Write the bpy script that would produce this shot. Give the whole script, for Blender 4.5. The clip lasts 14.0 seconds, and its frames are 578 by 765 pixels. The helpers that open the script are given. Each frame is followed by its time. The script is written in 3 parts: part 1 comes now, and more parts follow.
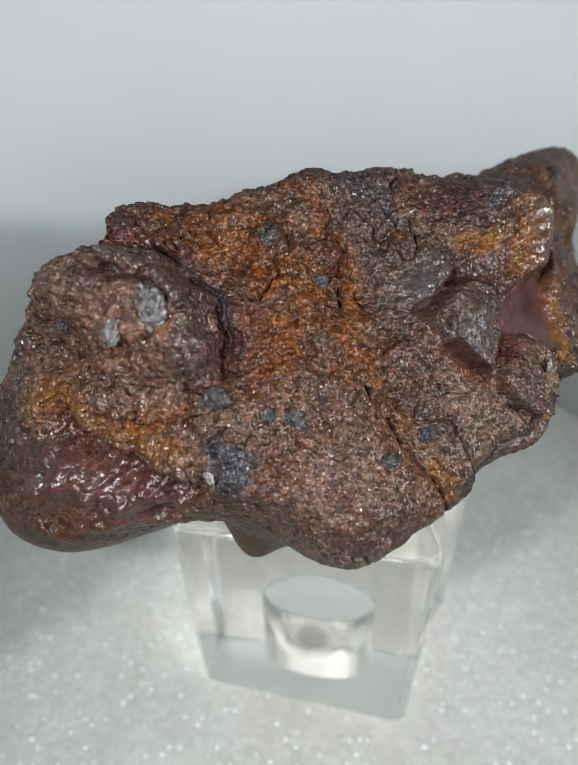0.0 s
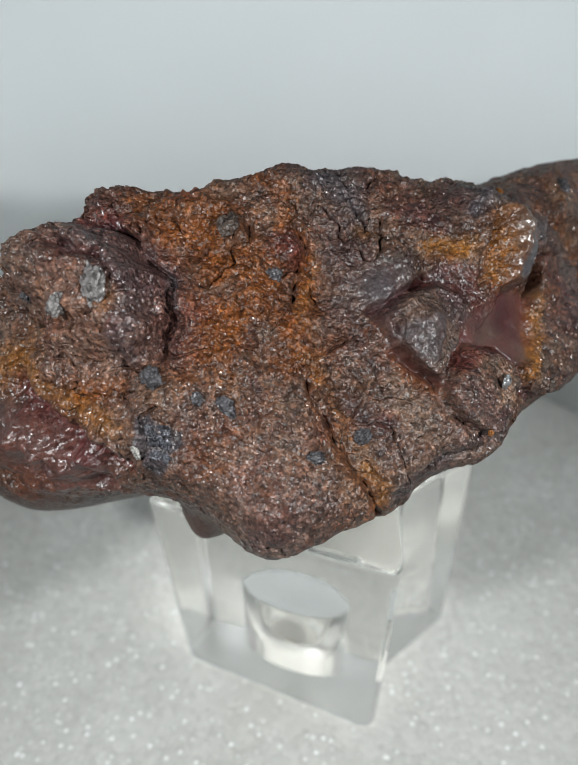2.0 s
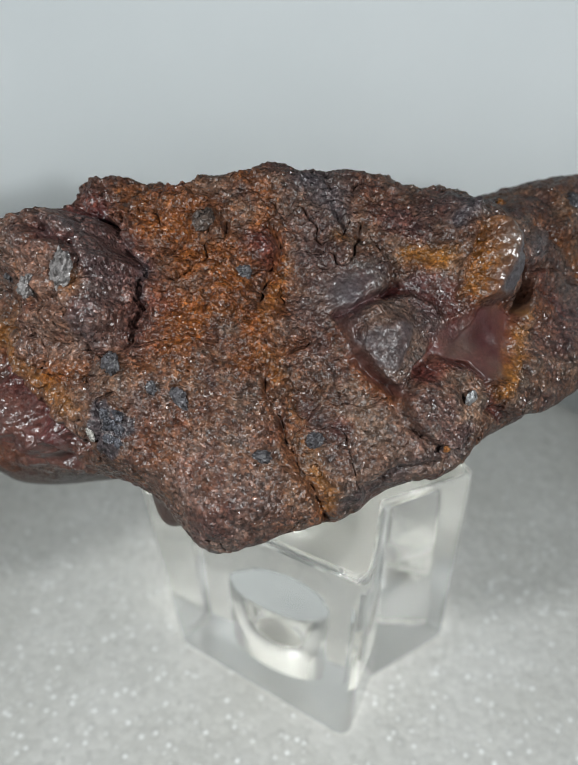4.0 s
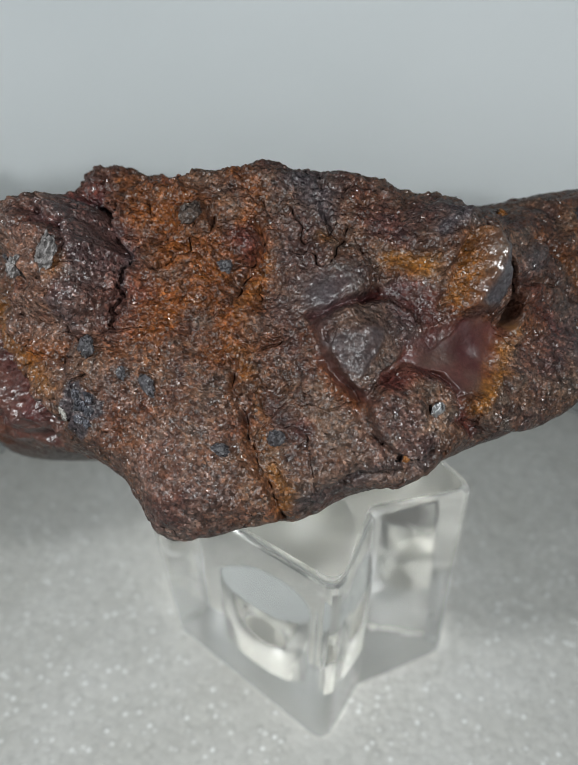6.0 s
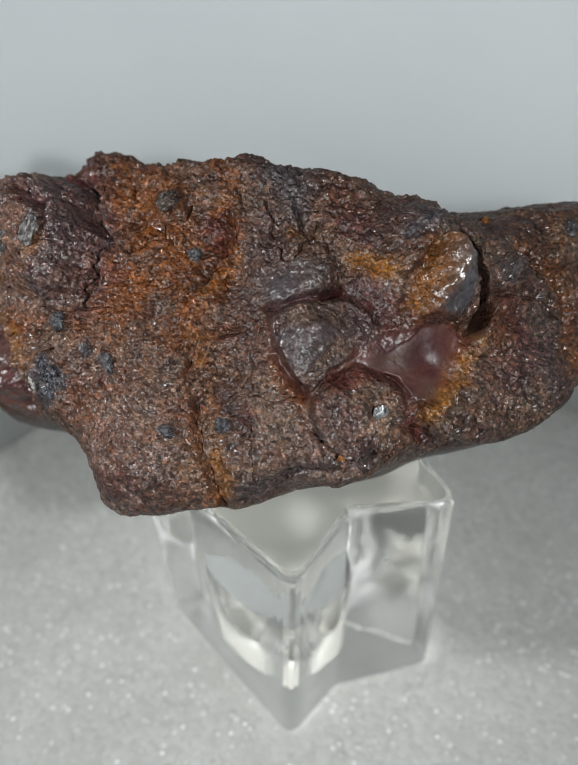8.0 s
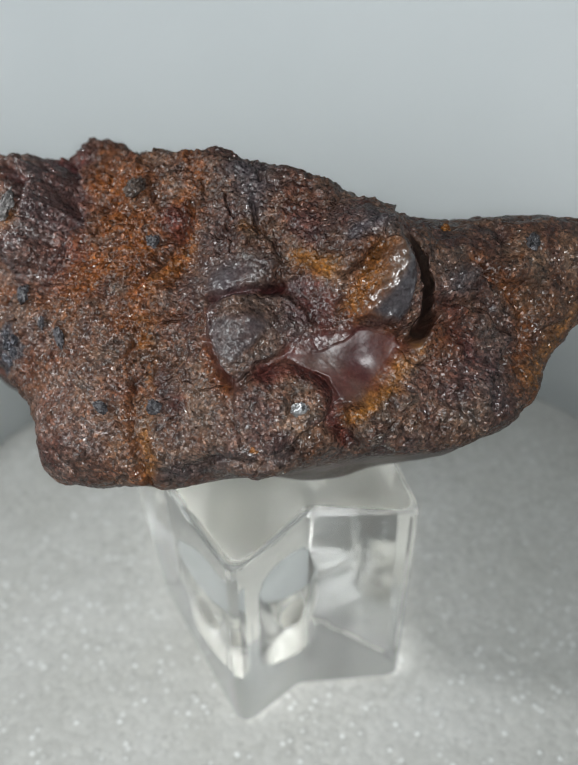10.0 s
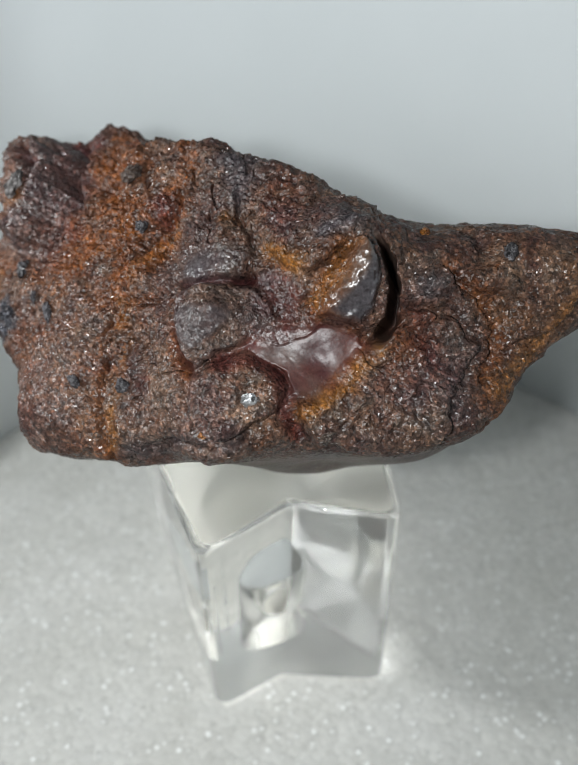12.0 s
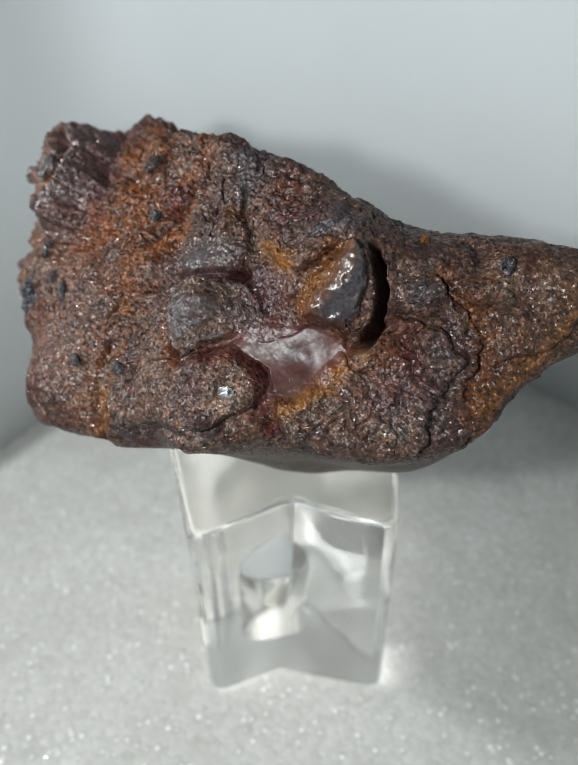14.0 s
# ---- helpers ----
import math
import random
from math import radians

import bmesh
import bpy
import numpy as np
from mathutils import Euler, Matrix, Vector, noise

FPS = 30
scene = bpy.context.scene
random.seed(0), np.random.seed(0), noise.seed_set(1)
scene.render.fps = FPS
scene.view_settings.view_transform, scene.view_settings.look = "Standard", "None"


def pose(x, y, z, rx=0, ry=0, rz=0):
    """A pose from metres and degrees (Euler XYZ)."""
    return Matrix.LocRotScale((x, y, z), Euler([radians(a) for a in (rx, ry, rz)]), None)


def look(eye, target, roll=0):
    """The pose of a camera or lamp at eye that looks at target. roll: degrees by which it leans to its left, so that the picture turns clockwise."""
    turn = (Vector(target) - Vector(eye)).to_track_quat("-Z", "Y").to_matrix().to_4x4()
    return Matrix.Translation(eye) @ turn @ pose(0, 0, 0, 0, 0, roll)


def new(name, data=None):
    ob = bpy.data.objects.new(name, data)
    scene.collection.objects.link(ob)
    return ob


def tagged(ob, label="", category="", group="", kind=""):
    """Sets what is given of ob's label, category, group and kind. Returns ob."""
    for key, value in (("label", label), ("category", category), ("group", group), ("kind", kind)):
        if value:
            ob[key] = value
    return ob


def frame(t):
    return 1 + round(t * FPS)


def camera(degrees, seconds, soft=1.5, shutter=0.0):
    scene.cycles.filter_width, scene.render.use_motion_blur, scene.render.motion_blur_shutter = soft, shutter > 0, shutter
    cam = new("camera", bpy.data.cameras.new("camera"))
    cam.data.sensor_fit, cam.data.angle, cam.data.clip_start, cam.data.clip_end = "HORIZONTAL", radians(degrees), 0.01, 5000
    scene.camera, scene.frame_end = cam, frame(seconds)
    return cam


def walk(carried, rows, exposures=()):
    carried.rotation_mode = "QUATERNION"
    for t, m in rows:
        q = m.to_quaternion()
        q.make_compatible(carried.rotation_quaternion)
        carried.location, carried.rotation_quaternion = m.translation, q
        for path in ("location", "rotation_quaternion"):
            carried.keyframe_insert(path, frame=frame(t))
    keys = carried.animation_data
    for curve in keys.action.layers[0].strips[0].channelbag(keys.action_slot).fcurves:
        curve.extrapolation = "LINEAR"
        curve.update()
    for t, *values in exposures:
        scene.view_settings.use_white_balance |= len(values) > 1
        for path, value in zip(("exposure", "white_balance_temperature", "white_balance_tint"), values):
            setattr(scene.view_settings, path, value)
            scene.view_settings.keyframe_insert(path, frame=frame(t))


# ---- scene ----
cam = camera(40.7, 14.0, soft=1.1)
cam.data.dof.use_dof = True
cam.data.dof.focus_distance = 0.086
cam.data.dof.aperture_fstop = 28.0
# the walk circles the upright axis through the world's origin
METRES, EYE, TILT, LEAN, TURN = 0.114, 0.1184, -34.6, 0.0, 0.0
AXIS_X, AXIS_Y = -0.0061, -0.1018
ROWS = [
    (0.0, 0.0, 0.0, 0.0, 0.0, 0.0, -0.0),
    (0.5, 0.0552, -0.0032, -0.0013, 3.0, -0.12, -2.11),
    (1.0, 0.0963, -0.0037, -0.0024, 5.24, -0.21, -3.68),
    (1.5, 0.1342, -0.0032, -0.0015, 7.26, -0.38, -4.95),
    (2.0, 0.1718, 0.0008, 0.0005, 9.05, -0.5, -6.0),
    (2.5, 0.2048, 0.0053, 0.0037, 10.79, -0.72, -7.17),
    (3.0, 0.2368, 0.0122, 0.0077, 12.67, -0.91, -8.35),
    (5.5, 0.3832, 0.0539, 0.0395, 21.7, -2.91, -14.15),
    (6.0, 0.4068, 0.0637, 0.0433, 23.29, -3.16, -15.2),
    (6.5, 0.4415, 0.0749, 0.0493, 25.31, -3.61, -16.49),
    (7.0, 0.4725, 0.0861, 0.0563, 27.31, -4.14, -17.48),
    (7.5, 0.5027, 0.1007, 0.0681, 29.56, -4.99, -18.77),
    (8.0, 0.5376, 0.1193, 0.0815, 31.72, -5.73, -19.78),
    (10.5, 0.7065, 0.2312, 0.1559, 43.59, -10.22, -25.43),
    (11.0, 0.7348, 0.2538, 0.1722, 45.89, -11.3, -26.34),
    (11.5, 0.7548, 0.2717, 0.1865, 47.91, -12.31, -27.03),
    (12.0, 0.7696, 0.2891, 0.1995, 50.35, -13.51, -27.92),
    (12.5, 0.7857, 0.3087, 0.2145, 52.97, -14.86, -28.76),
    (13.0, 0.7983, 0.3293, 0.2293, 55.58, -16.19, -29.53),
    (13.5, 0.8091, 0.3443, 0.2409, 57.41, -17.17, -30.08),
    (14.0, 0.8301, 0.372, 0.2605, 60.47, -18.77, -30.88),
]
walk(cam, [(t, pose(AXIS_X, AXIS_Y, EYE, TILT, LEAN, TURN) @ pose(METRES * x, METRES * y, METRES * z, 90 + pitch, roll, yaw)) for t, x, y, z, yaw, pitch, roll in ROWS],
     exposures=[(0.0, -0.15), (3.2, -0.15), (5.3, -0.43), (8.2, -0.36), (10.3, -0.3), (11.0, -0.16), (14.0, -0.16)])

# ---- light: two small fixed lamps added in place of one moving beside the lens, and the room's cool daylight ----
world = bpy.data.worlds.new("room_light")
scene.world = world
world.use_nodes = True
sky = world.node_tree.nodes["Background"]
sky.inputs["Color"].default_value = (0.42, 0.74, 0.95, 1)
sky.inputs["Strength"].default_value = 0.038

for turn, watts in ((-107.0, 0.122), (-45.0, 0.142)):
    lamp_data = bpy.data.lights.new("stand_in_lamp", "AREA")
    lamp_data.shape, lamp_data.size, lamp_data.energy, lamp_data.color = "DISK", 0.008, watts, (0.945, 0.985, 1.0)
    lamp = new("stand_in_lamp", lamp_data)
    lamp.matrix_world = look((0.107 * math.cos(radians(turn)), 0.107 * math.sin(radians(turn)), 0.121), (0.0, -0.008, 0.055))


# ---- materials ----
def material(name):
    m = bpy.data.materials.new(name)
    m.use_nodes = True
    return m, m.node_tree.nodes, m.node_tree.links, m.node_tree.nodes["Principled BSDF"]


def node(nodes, kind, **values):
    n = nodes.new(kind)
    for key, value in values.items():
        n.inputs[key].default_value = value
    return n


def ramp(nodes, links, source, stops):
    r = nodes.new("ShaderNodeValToRGB")
    while len(r.color_ramp.elements) < len(stops):
        r.color_ramp.elements.new(0.5)
    for e, (at, colour) in zip(r.color_ramp.elements, stops):
        e.position, e.color = at, (*colour, 1)
    links.new(source, r.inputs["Fac"])
    return r.outputs["Color"]


def mix(nodes, links, fac, a, b, mode="MIX"):
    m = nodes.new("ShaderNodeMix")
    m.data_type, m.blend_type = "RGBA", mode
    for value, socket in ((fac, m.inputs["Factor"]), (a, m.inputs["A"]), (b, m.inputs["B"])):
        if isinstance(value, bpy.types.NodeSocket):
            links.new(value, socket)
        elif isinstance(value, tuple):
            socket.default_value = (*value, 1)
        else:
            socket.default_value = value
    return m.outputs["Result"]


def maths(nodes, links, op, a, b):
    m = nodes.new("ShaderNodeMath")
    m.operation, m.use_clamp = op, True
    for value, socket in ((a, m.inputs[0]), (b, m.inputs[1])):
        if isinstance(value, bpy.types.NodeSocket):
            links.new(value, socket)
        else:
            socket.default_value = value
    return m.outputs[0]


def noise_at(nodes, links, where, scale, detail=4.0, rough=0.6):
    n = node(nodes, "ShaderNodeTexNoise", Scale=scale, Detail=detail, Roughness=rough)
    links.new(where, n.inputs["Vector"])
    return n.outputs["Fac"]


def vector(nodes, links, op, a, b):
    m = nodes.new("ShaderNodeVectorMath")
    m.operation = op
    for value, socket in ((a, m.inputs[0]), (b, m.inputs[1])):
        if isinstance(value, bpy.types.NodeSocket):
            links.new(value, socket)
        else:
            socket.default_value = value
    return m.outputs["Value" if op == "DOT_PRODUCT" else "Vector"]


def grains(nodes, links, where, size):
    """Scattered mineral grains: a random number for each, and a height that tilts each one its own way."""
    big = vector(nodes, links, "MULTIPLY", where, (1 / size, 1 / size, 1 / size))
    cells = node(nodes, "ShaderNodeTexVoronoi", Scale=1.0)
    links.new(big, cells.inputs["Vector"])
    split = nodes.new("ShaderNodeSeparateColor")
    links.new(cells.outputs["Color"], split.inputs["Color"])
    lean = vector(nodes, links, "SUBTRACT", cells.outputs["Color"], (0.5, 0.5, 0.5))
    tilt = vector(nodes, links, "DOT_PRODUCT", vector(nodes, links, "SUBTRACT", big, cells.outputs["Position"]), lean)
    return split.outputs["Red"], split.outputs["Green"], tilt, cells.outputs["Distance"]


def relief(nodes, links, bsdf, layers):
    """Bumps one upon another: (height, metres)."""
    last = None
    for height, metres in layers:
        bump = node(nodes, "ShaderNodeBump", Strength=1.0, Distance=metres)
        links.new(height, bump.inputs["Height"])
        if last:
            links.new(last, bump.inputs["Normal"])
        last = bump.outputs["Normal"]
    links.new(last, bsdf.inputs["Normal"])


def crust_material():
    m, nodes, links, bsdf = material("rusty_crust")
    where = nodes.new("ShaderNodeTexCoord").outputs["Object"]

    def mask(name):
        a = nodes.new("ShaderNodeAttribute")
        a.attribute_name = name
        return a.outputs["Fac"]

    broad = noise_at(nodes, links, where, 130.0, 5.0)
    grain = noise_at(nodes, links, where, 2100.0, 5.0, 0.75)
    speck = noise_at(nodes, links, where, 3200.0, 2.0, 0.6)
    pick, other, tilt, _ = grains(nodes, links, where, 0.00034)
    patch = noise_at(nodes, links, where, 420.0, 4.0, 0.65)
    fine_pick = grains(nodes, links, where, 0.00021)[0]
    brown = ramp(nodes, links, broad, [(0.30, (0.036, 0.019, 0.015)), (0.48, (0.080, 0.047, 0.033)), (0.68, (0.120, 0.078, 0.054))])
    brown = mix(nodes, links, ramp(nodes, links, patch, [(0.50, (0, 0, 0)), (0.62, (1, 1, 1))]), brown, (0.086, 0.064, 0.050))
    brown = mix(nodes, links, ramp(nodes, links, patch, [(0.32, (1, 1, 1)), (0.40, (0, 0, 0))]), brown, (0.068, 0.031, 0.016))
    plum = noise_at(nodes, links, where, 170.0, 5.0, 0.7)
    brown = mix(nodes, links, ramp(nodes, links, plum, [(0.46, (0, 0, 0)), (0.62, (0.6, 0.6, 0.6))]), brown, (0.044, 0.027, 0.030))
    rusty = ramp(nodes, links, grain, [(0.3, (0.052, 0.013, 0.004)), (0.5, (0.122, 0.041, 0.010)), (0.72, (0.215, 0.086, 0.022))])
    rusty = mix(nodes, links, ramp(nodes, links, patch, [(0.52, (0, 0, 0)), (0.68, (0.8, 0.8, 0.8))]), rusty, (0.080, 0.042, 0.026))
    ochre = ramp(nodes, links, grain, [(0.3, (0.10, 0.038, 0.007)), (0.7, (0.28, 0.13, 0.026))])
    maroon = ramp(nodes, links, broad, [(0.35, (0.044, 0.008, 0.008)), (0.65, (0.100, 0.024, 0.022))])
    steel = ramp(nodes, links, grain, [(0.3, (0.018, 0.016, 0.021)), (0.7, (0.085, 0.079, 0.088))])
    # brighter crust colour that carries the light on the pale zones
    lit_crust = ramp(nodes, links, patch, [(0.35, (0.092, 0.057, 0.046)), (0.65, (0.205, 0.143, 0.117))])
    colour = mix(nodes, links, mask("pale"), brown, lit_crust)
    colour = mix(nodes, links, mask("rust"), colour, rusty)
    colour = mix(nodes, links, mask("ochre"), colour, ochre)
    colour = mix(nodes, links, mask("maroon"), colour, maroon)
    colour = mix(nodes, links, mask("steel"), colour, steel)
    tone = ramp(nodes, links, pick, [(0.0, (0.06, 0.045, 0.05)), (0.45, (0.62, 0.56, 0.56)), (0.8, (1.05, 0.98, 0.95)), (1.0, (2.2, 2.04, 1.94))])
    tone = mix(nodes, links, mask("smooth"), tone, (0.66, 0.63, 0.62))
    colour = mix(nodes, links, 0.5, colour, tone, "MULTIPLY")
    # shade of small pits put into the colour, on the noise that drives the relief
    crinkle = noise_at(nodes, links, where, 1150.0, 5.0, 0.7)
    tone = ramp(nodes, links, crinkle, [(0.34, (0.07, 0.045, 0.055)), (0.50, (0.80, 0.72, 0.68)), (0.66, (1.9, 1.72, 1.6))])
    tone = mix(nodes, links, mask("smooth"), tone, (0.85, 0.83, 0.82))
    colour = mix(nodes, links, 0.58, colour, tone, "MULTIPLY")
    clump = noise_at(nodes, links, where, 520.0, 3.0, 0.6)
    tone = ramp(nodes, links, clump, [(0.36, (0.42, 0.36, 0.38)), (0.50, (1.0, 0.97, 0.94)), (0.64, (1.55, 1.42, 1.25))])
    tone = mix(nodes, links, mask("smooth"), tone, (0.95, 0.95, 0.95))
    colour = mix(nodes, links, 0.35, colour, tone, "MULTIPLY")
    tone = ramp(nodes, links, fine_pick, [(0.0, (0.6, 0.6, 0.6)), (0.6, (1, 1, 1)), (1.0, (1.5, 1.5, 1.5))])
    colour = mix(nodes, links, 0.45, colour, tone, "MULTIPLY")
    links.new(colour, bsdf.inputs["Base Color"])
    shine = ramp(nodes, links, other, [(0.0, (0.46, 0.46, 0.46)), (0.72, (0.36, 0.36, 0.36)), (0.94, (0.18, 0.18, 0.18))])
    shine = mix(nodes, links, mask("smooth"), shine, (0.45, 0.45, 0.45))
    shine = mix(nodes, links, mask("gloss"), shine, (0.33, 0.33, 0.33))
    links.new(shine, bsdf.inputs["Roughness"])
    level = ramp(nodes, links, mask("gloss"), [(0.0, (0.37, 0.37, 0.37)), (1.0, (0.9, 0.9, 0.9))])
    links.new(level, bsdf.inputs["Specular IOR Level"])
    rugged = maths(nodes, links, "SUBTRACT", 1.0, maths(nodes, links, "MULTIPLY", mask("smooth"), 0.95))

    def calmed(height):
        m = nodes.new("ShaderNodeMath")
        m.operation = "MULTIPLY"
        links.new(height, m.inputs[0])
        links.new(rugged, m.inputs[1])
        return m.outputs[0]

    relief(nodes, links, bsdf, [(calmed(noise_at(nodes, links, where, 1150.0, 2.0, 0.55)), 0.00040), (calmed(tilt), 0.00030)])
    return m


def nodule_material(name, dark, light, rough, metal=0.0, size=0.0005, uneven=1.5):
    m, nodes, links, bsdf = material(name)
    where = nodes.new("ShaderNodeTexCoord").outputs["Object"]
    n = noise_at(nodes, links, where, 900.0, 4.0, 0.65)
    pick, other, tilt, _ = grains(nodes, links, where, size)
    tone = ramp(nodes, links, pick, [(0.0, (0.35, 0.33, 0.32)), (0.7, (0.9, 0.9, 0.9)), (1.0, (1.6, 1.6, 1.6))])
    links.new(mix(nodes, links, 0.8, ramp(nodes, links, n, [(0.3, dark), (0.7, light)]), tone, "MULTIPLY"), bsdf.inputs["Base Color"])
    links.new(ramp(nodes, links, other, [(0.3, (rough + 0.2,) * 3), (0.9, (rough * 0.6,) * 3)]), bsdf.inputs["Roughness"])
    bsdf.inputs["Metallic"].default_value = metal
    relief(nodes, links, bsdf, [(noise_at(nodes, links, where, 1500.0, 2.0), 0.0002 * uneven), (tilt, size * uneven)])
    return m


def acrylic_material(name, colour, clear, matt):
    m, nodes, links, bsdf = material(name)
    where = nodes.new("ShaderNodeTexCoord").outputs["Object"]
    bsdf.inputs["Base Color"].default_value = (*colour, 1)
    bsdf.inputs["Transmission Weight"].default_value = 0.94
    bsdf.inputs["IOR"].default_value = 1.49
    n = noise_at(nodes, links, where, 300.0, 3.0)
    links.new(ramp(nodes, links, n, [(0.4, (clear,) * 3), (0.8, (matt,) * 3)]), bsdf.inputs["Roughness"])
    wave = noise_at(nodes, links, where, 60.0, 1.0)
    bump = node(nodes, "ShaderNodeBump", Strength=0.2, Distance=0.001)
    links.new(wave, bump.inputs["Height"])
    links.new(bump.outputs["Normal"], bsdf.inputs["Normal"])
    return m


def foam_material():
    m, nodes, links, bsdf = material("white_foam")
    where = nodes.new("ShaderNodeTexCoord").outputs["Object"]
    pick, other, tilt, away = grains(nodes, links, where, 0.0013)
    broad = noise_at(nodes, links, where, 45.0, 4.0)
    fine = noise_at(nodes, links, where, 900.0, 3.0)
    base = ramp(nodes, links, broad, [(0.35, (0.54, 0.53, 0.495)), (0.65, (0.605, 0.595, 0.565))])
    tone = ramp(nodes, links, pick, [(0.0, (0.92, 0.92, 0.92)), (1.0, (1.06, 1.06, 1.06))])
    base = mix(nodes, links, 1.0, base, tone, "MULTIPLY")
    # sparkles of the foam put into its colour as near-white spots
    glint_spot = ramp(nodes, links, away, [(0.16, (1, 1, 1)), (0.42, (0, 0, 0))])
    chosen = ramp(nodes, links, other, [(0.55, (0, 0, 0)), (0.95, (1, 1, 1))])
    links.new(mix(nodes, links, mix(nodes, links, 1.0, glint_spot, chosen, "MULTIPLY"), base, (0.97, 0.97, 0.95)), bsdf.inputs["Base Color"])
    links.new(ramp(nodes, links, other, [(0.45, (0.6, 0.6, 0.6)), (0.75, (0.10, 0.10, 0.10))]), bsdf.inputs["Roughness"])
    bsdf.inputs["Specular IOR Level"].default_value = 0.8
    dome = ramp(nodes, links, away, [(0.0, (1, 1, 1)), (0.35, (0.75, 0.75, 0.75)), (0.8, (0, 0, 0))])
    relief(nodes, links, bsdf, [(fine, 0.00006), (dome, 0.00012)])
    return m


def paper_material():
    m, nodes, links, bsdf = material("white_backdrop_sheet")
    where = nodes.new("ShaderNodeTexCoord").outputs["Object"]
    n = noise_at(nodes, links, where, 12.0, 3.0)
    links.new(ramp(nodes, links, n, [(0.3, (0.725, 0.76, 0.77)), (0.7, (0.77, 0.80, 0.81))]), bsdf.inputs["Base Color"])
    bsdf.inputs["Roughness"].default_value = 0.55
    return m


CRUST, FOAM, PAPER = crust_material(), foam_material(), paper_material()
# the frosted acrylic's grey colour holds the rock's shadow on the stand's top
ACRYLIC, FROSTED_SHADED, GROUND = acrylic_material("clear_acrylic", (0.95, 0.945, 0.91), 0.015, 0.06), acrylic_material("shaded_frosted_acrylic", (0.64, 0.635, 0.60), 0.28, 0.36), acrylic_material("ground_acrylic_base", (0.9, 0.895, 0.86), 0.35, 0.45)
GREY = nodule_material("grey_mineral", (0.105, 0.096, 0.093), (0.205, 0.19, 0.184), 0.45)
BROWN = nodule_material("brown_mineral", (0.030, 0.019, 0.015), (0.085, 0.060, 0.047), 0.45)
BLUE = nodule_material("blue_grey_mineral", (0.034, 0.031, 0.034), (0.080, 0.076, 0.082), 0.46)
SPARKLE = nodule_material("sparkling_mineral", (0.030, 0.030, 0.036), (0.15, 0.15, 0.17), 0.26, 0.35, 0.0009)
PALE = nodule_material("pale_mineral", (0.26, 0.25, 0.22), (0.45, 0.43, 0.40), 0.4)
GLINT = nodule_material("bright_metal", (0.30, 0.30, 0.31), (0.60, 0.60, 0.60), 0.34, 0.9, 0.0005, 0.25)
AMBER = nodule_material("amber_grain", (0.14, 0.045, 0.008), (0.32, 0.13, 0.025), 0.35)


def part(name, bm, mat, parent, label=""):
    data = bpy.data.meshes.new(name)
    bm.to_mesh(data)
    bm.free()
    data.materials.append(mat)
    ob = new(name, data)
    ob.parent = parent
    return tagged(ob, label)


# ---- setting: foam sheet and curved backdrop ----
def foam_floor():
    bm = bmesh.new()
    bmesh.ops.create_grid(bm, x_segments=60, y_segments=60, size=0.30)
    for v in bm.verts:
        v.co.z = 0.0003 * noise.noise(v.co * 60)
    top = list(bm.faces)
    low = bmesh.ops.extrude_face_region(bm, geom=top)
    for v in low["geom"]:
        if isinstance(v, bmesh.types.BMVert):
            v.co.z = -0.004
    bmesh.ops.recalc_face_normals(bm, faces=bm.faces)
    return tagged(part("floor", bm, FOAM, None), "white closed-cell foam sheet with sparkling bubbles", "foam sheet", kind="structure")


def backdrop(name, label, radius, height, first, last, thick=0.0015):
    bm = bmesh.new()
    rings = []
    for a in range(first, last + 1, 2):
        c, s = math.cos(radians(a)), math.sin(radians(a))
        rings.append([bm.verts.new((r * c, r * s, z)) for r, z in ((radius, 0.0004), (radius, height), (radius + thick, height), (radius + thick, 0.0004))])
    for p, q in zip(rings, rings[1:]):
        for k in range(4):
            bm.faces.new((p[k], q[k], q[(k + 1) % 4], p[(k + 1) % 4]))
    bm.faces.new(rings[0])
    bm.faces.new(rings[-1][::-1])
    bmesh.ops.recalc_face_normals(bm, faces=bm.faces)
    for f in bm.faces:
        f.smooth = abs(f.normal.z) < 0.5
    return tagged(part(name, bm, PAPER, None), label, "backdrop", kind="structure")


foam_floor()
backdrop("backdrop", "plain white curved backdrop behind the specimen", 0.086, 0.17, 8, 232)
# added wall, never in view, that closes the open side behind the camera
backdrop("wall_surround", "plain white wall added behind the camera, out of view", 0.21, 0.26, 226, 374)


# ---- the stand: a notched block of clear acrylic with a bore in its base ----
def rounded(corners, radius, steps=5):
    """A closed outline with every corner turned into an arc."""
    out = []
    n = len(corners)
    for k in range(n):
        p, a, b = Vector(corners[k]), Vector(corners[k - 1]), Vector(corners[(k + 1) % n])
        u, v = (a - p).normalized(), (b - p).normalized()
        reach = min(radius / math.tan(u.angle(v) / 2), 0.45 * (a - p).length, 0.45 * (b - p).length)
        for s in range(steps + 1):
            f = s / steps
            out.append((1 - f) ** 2 * (p + u * reach) + 2 * f * (1 - f) * p + f * f * (p + v * reach))
    return out


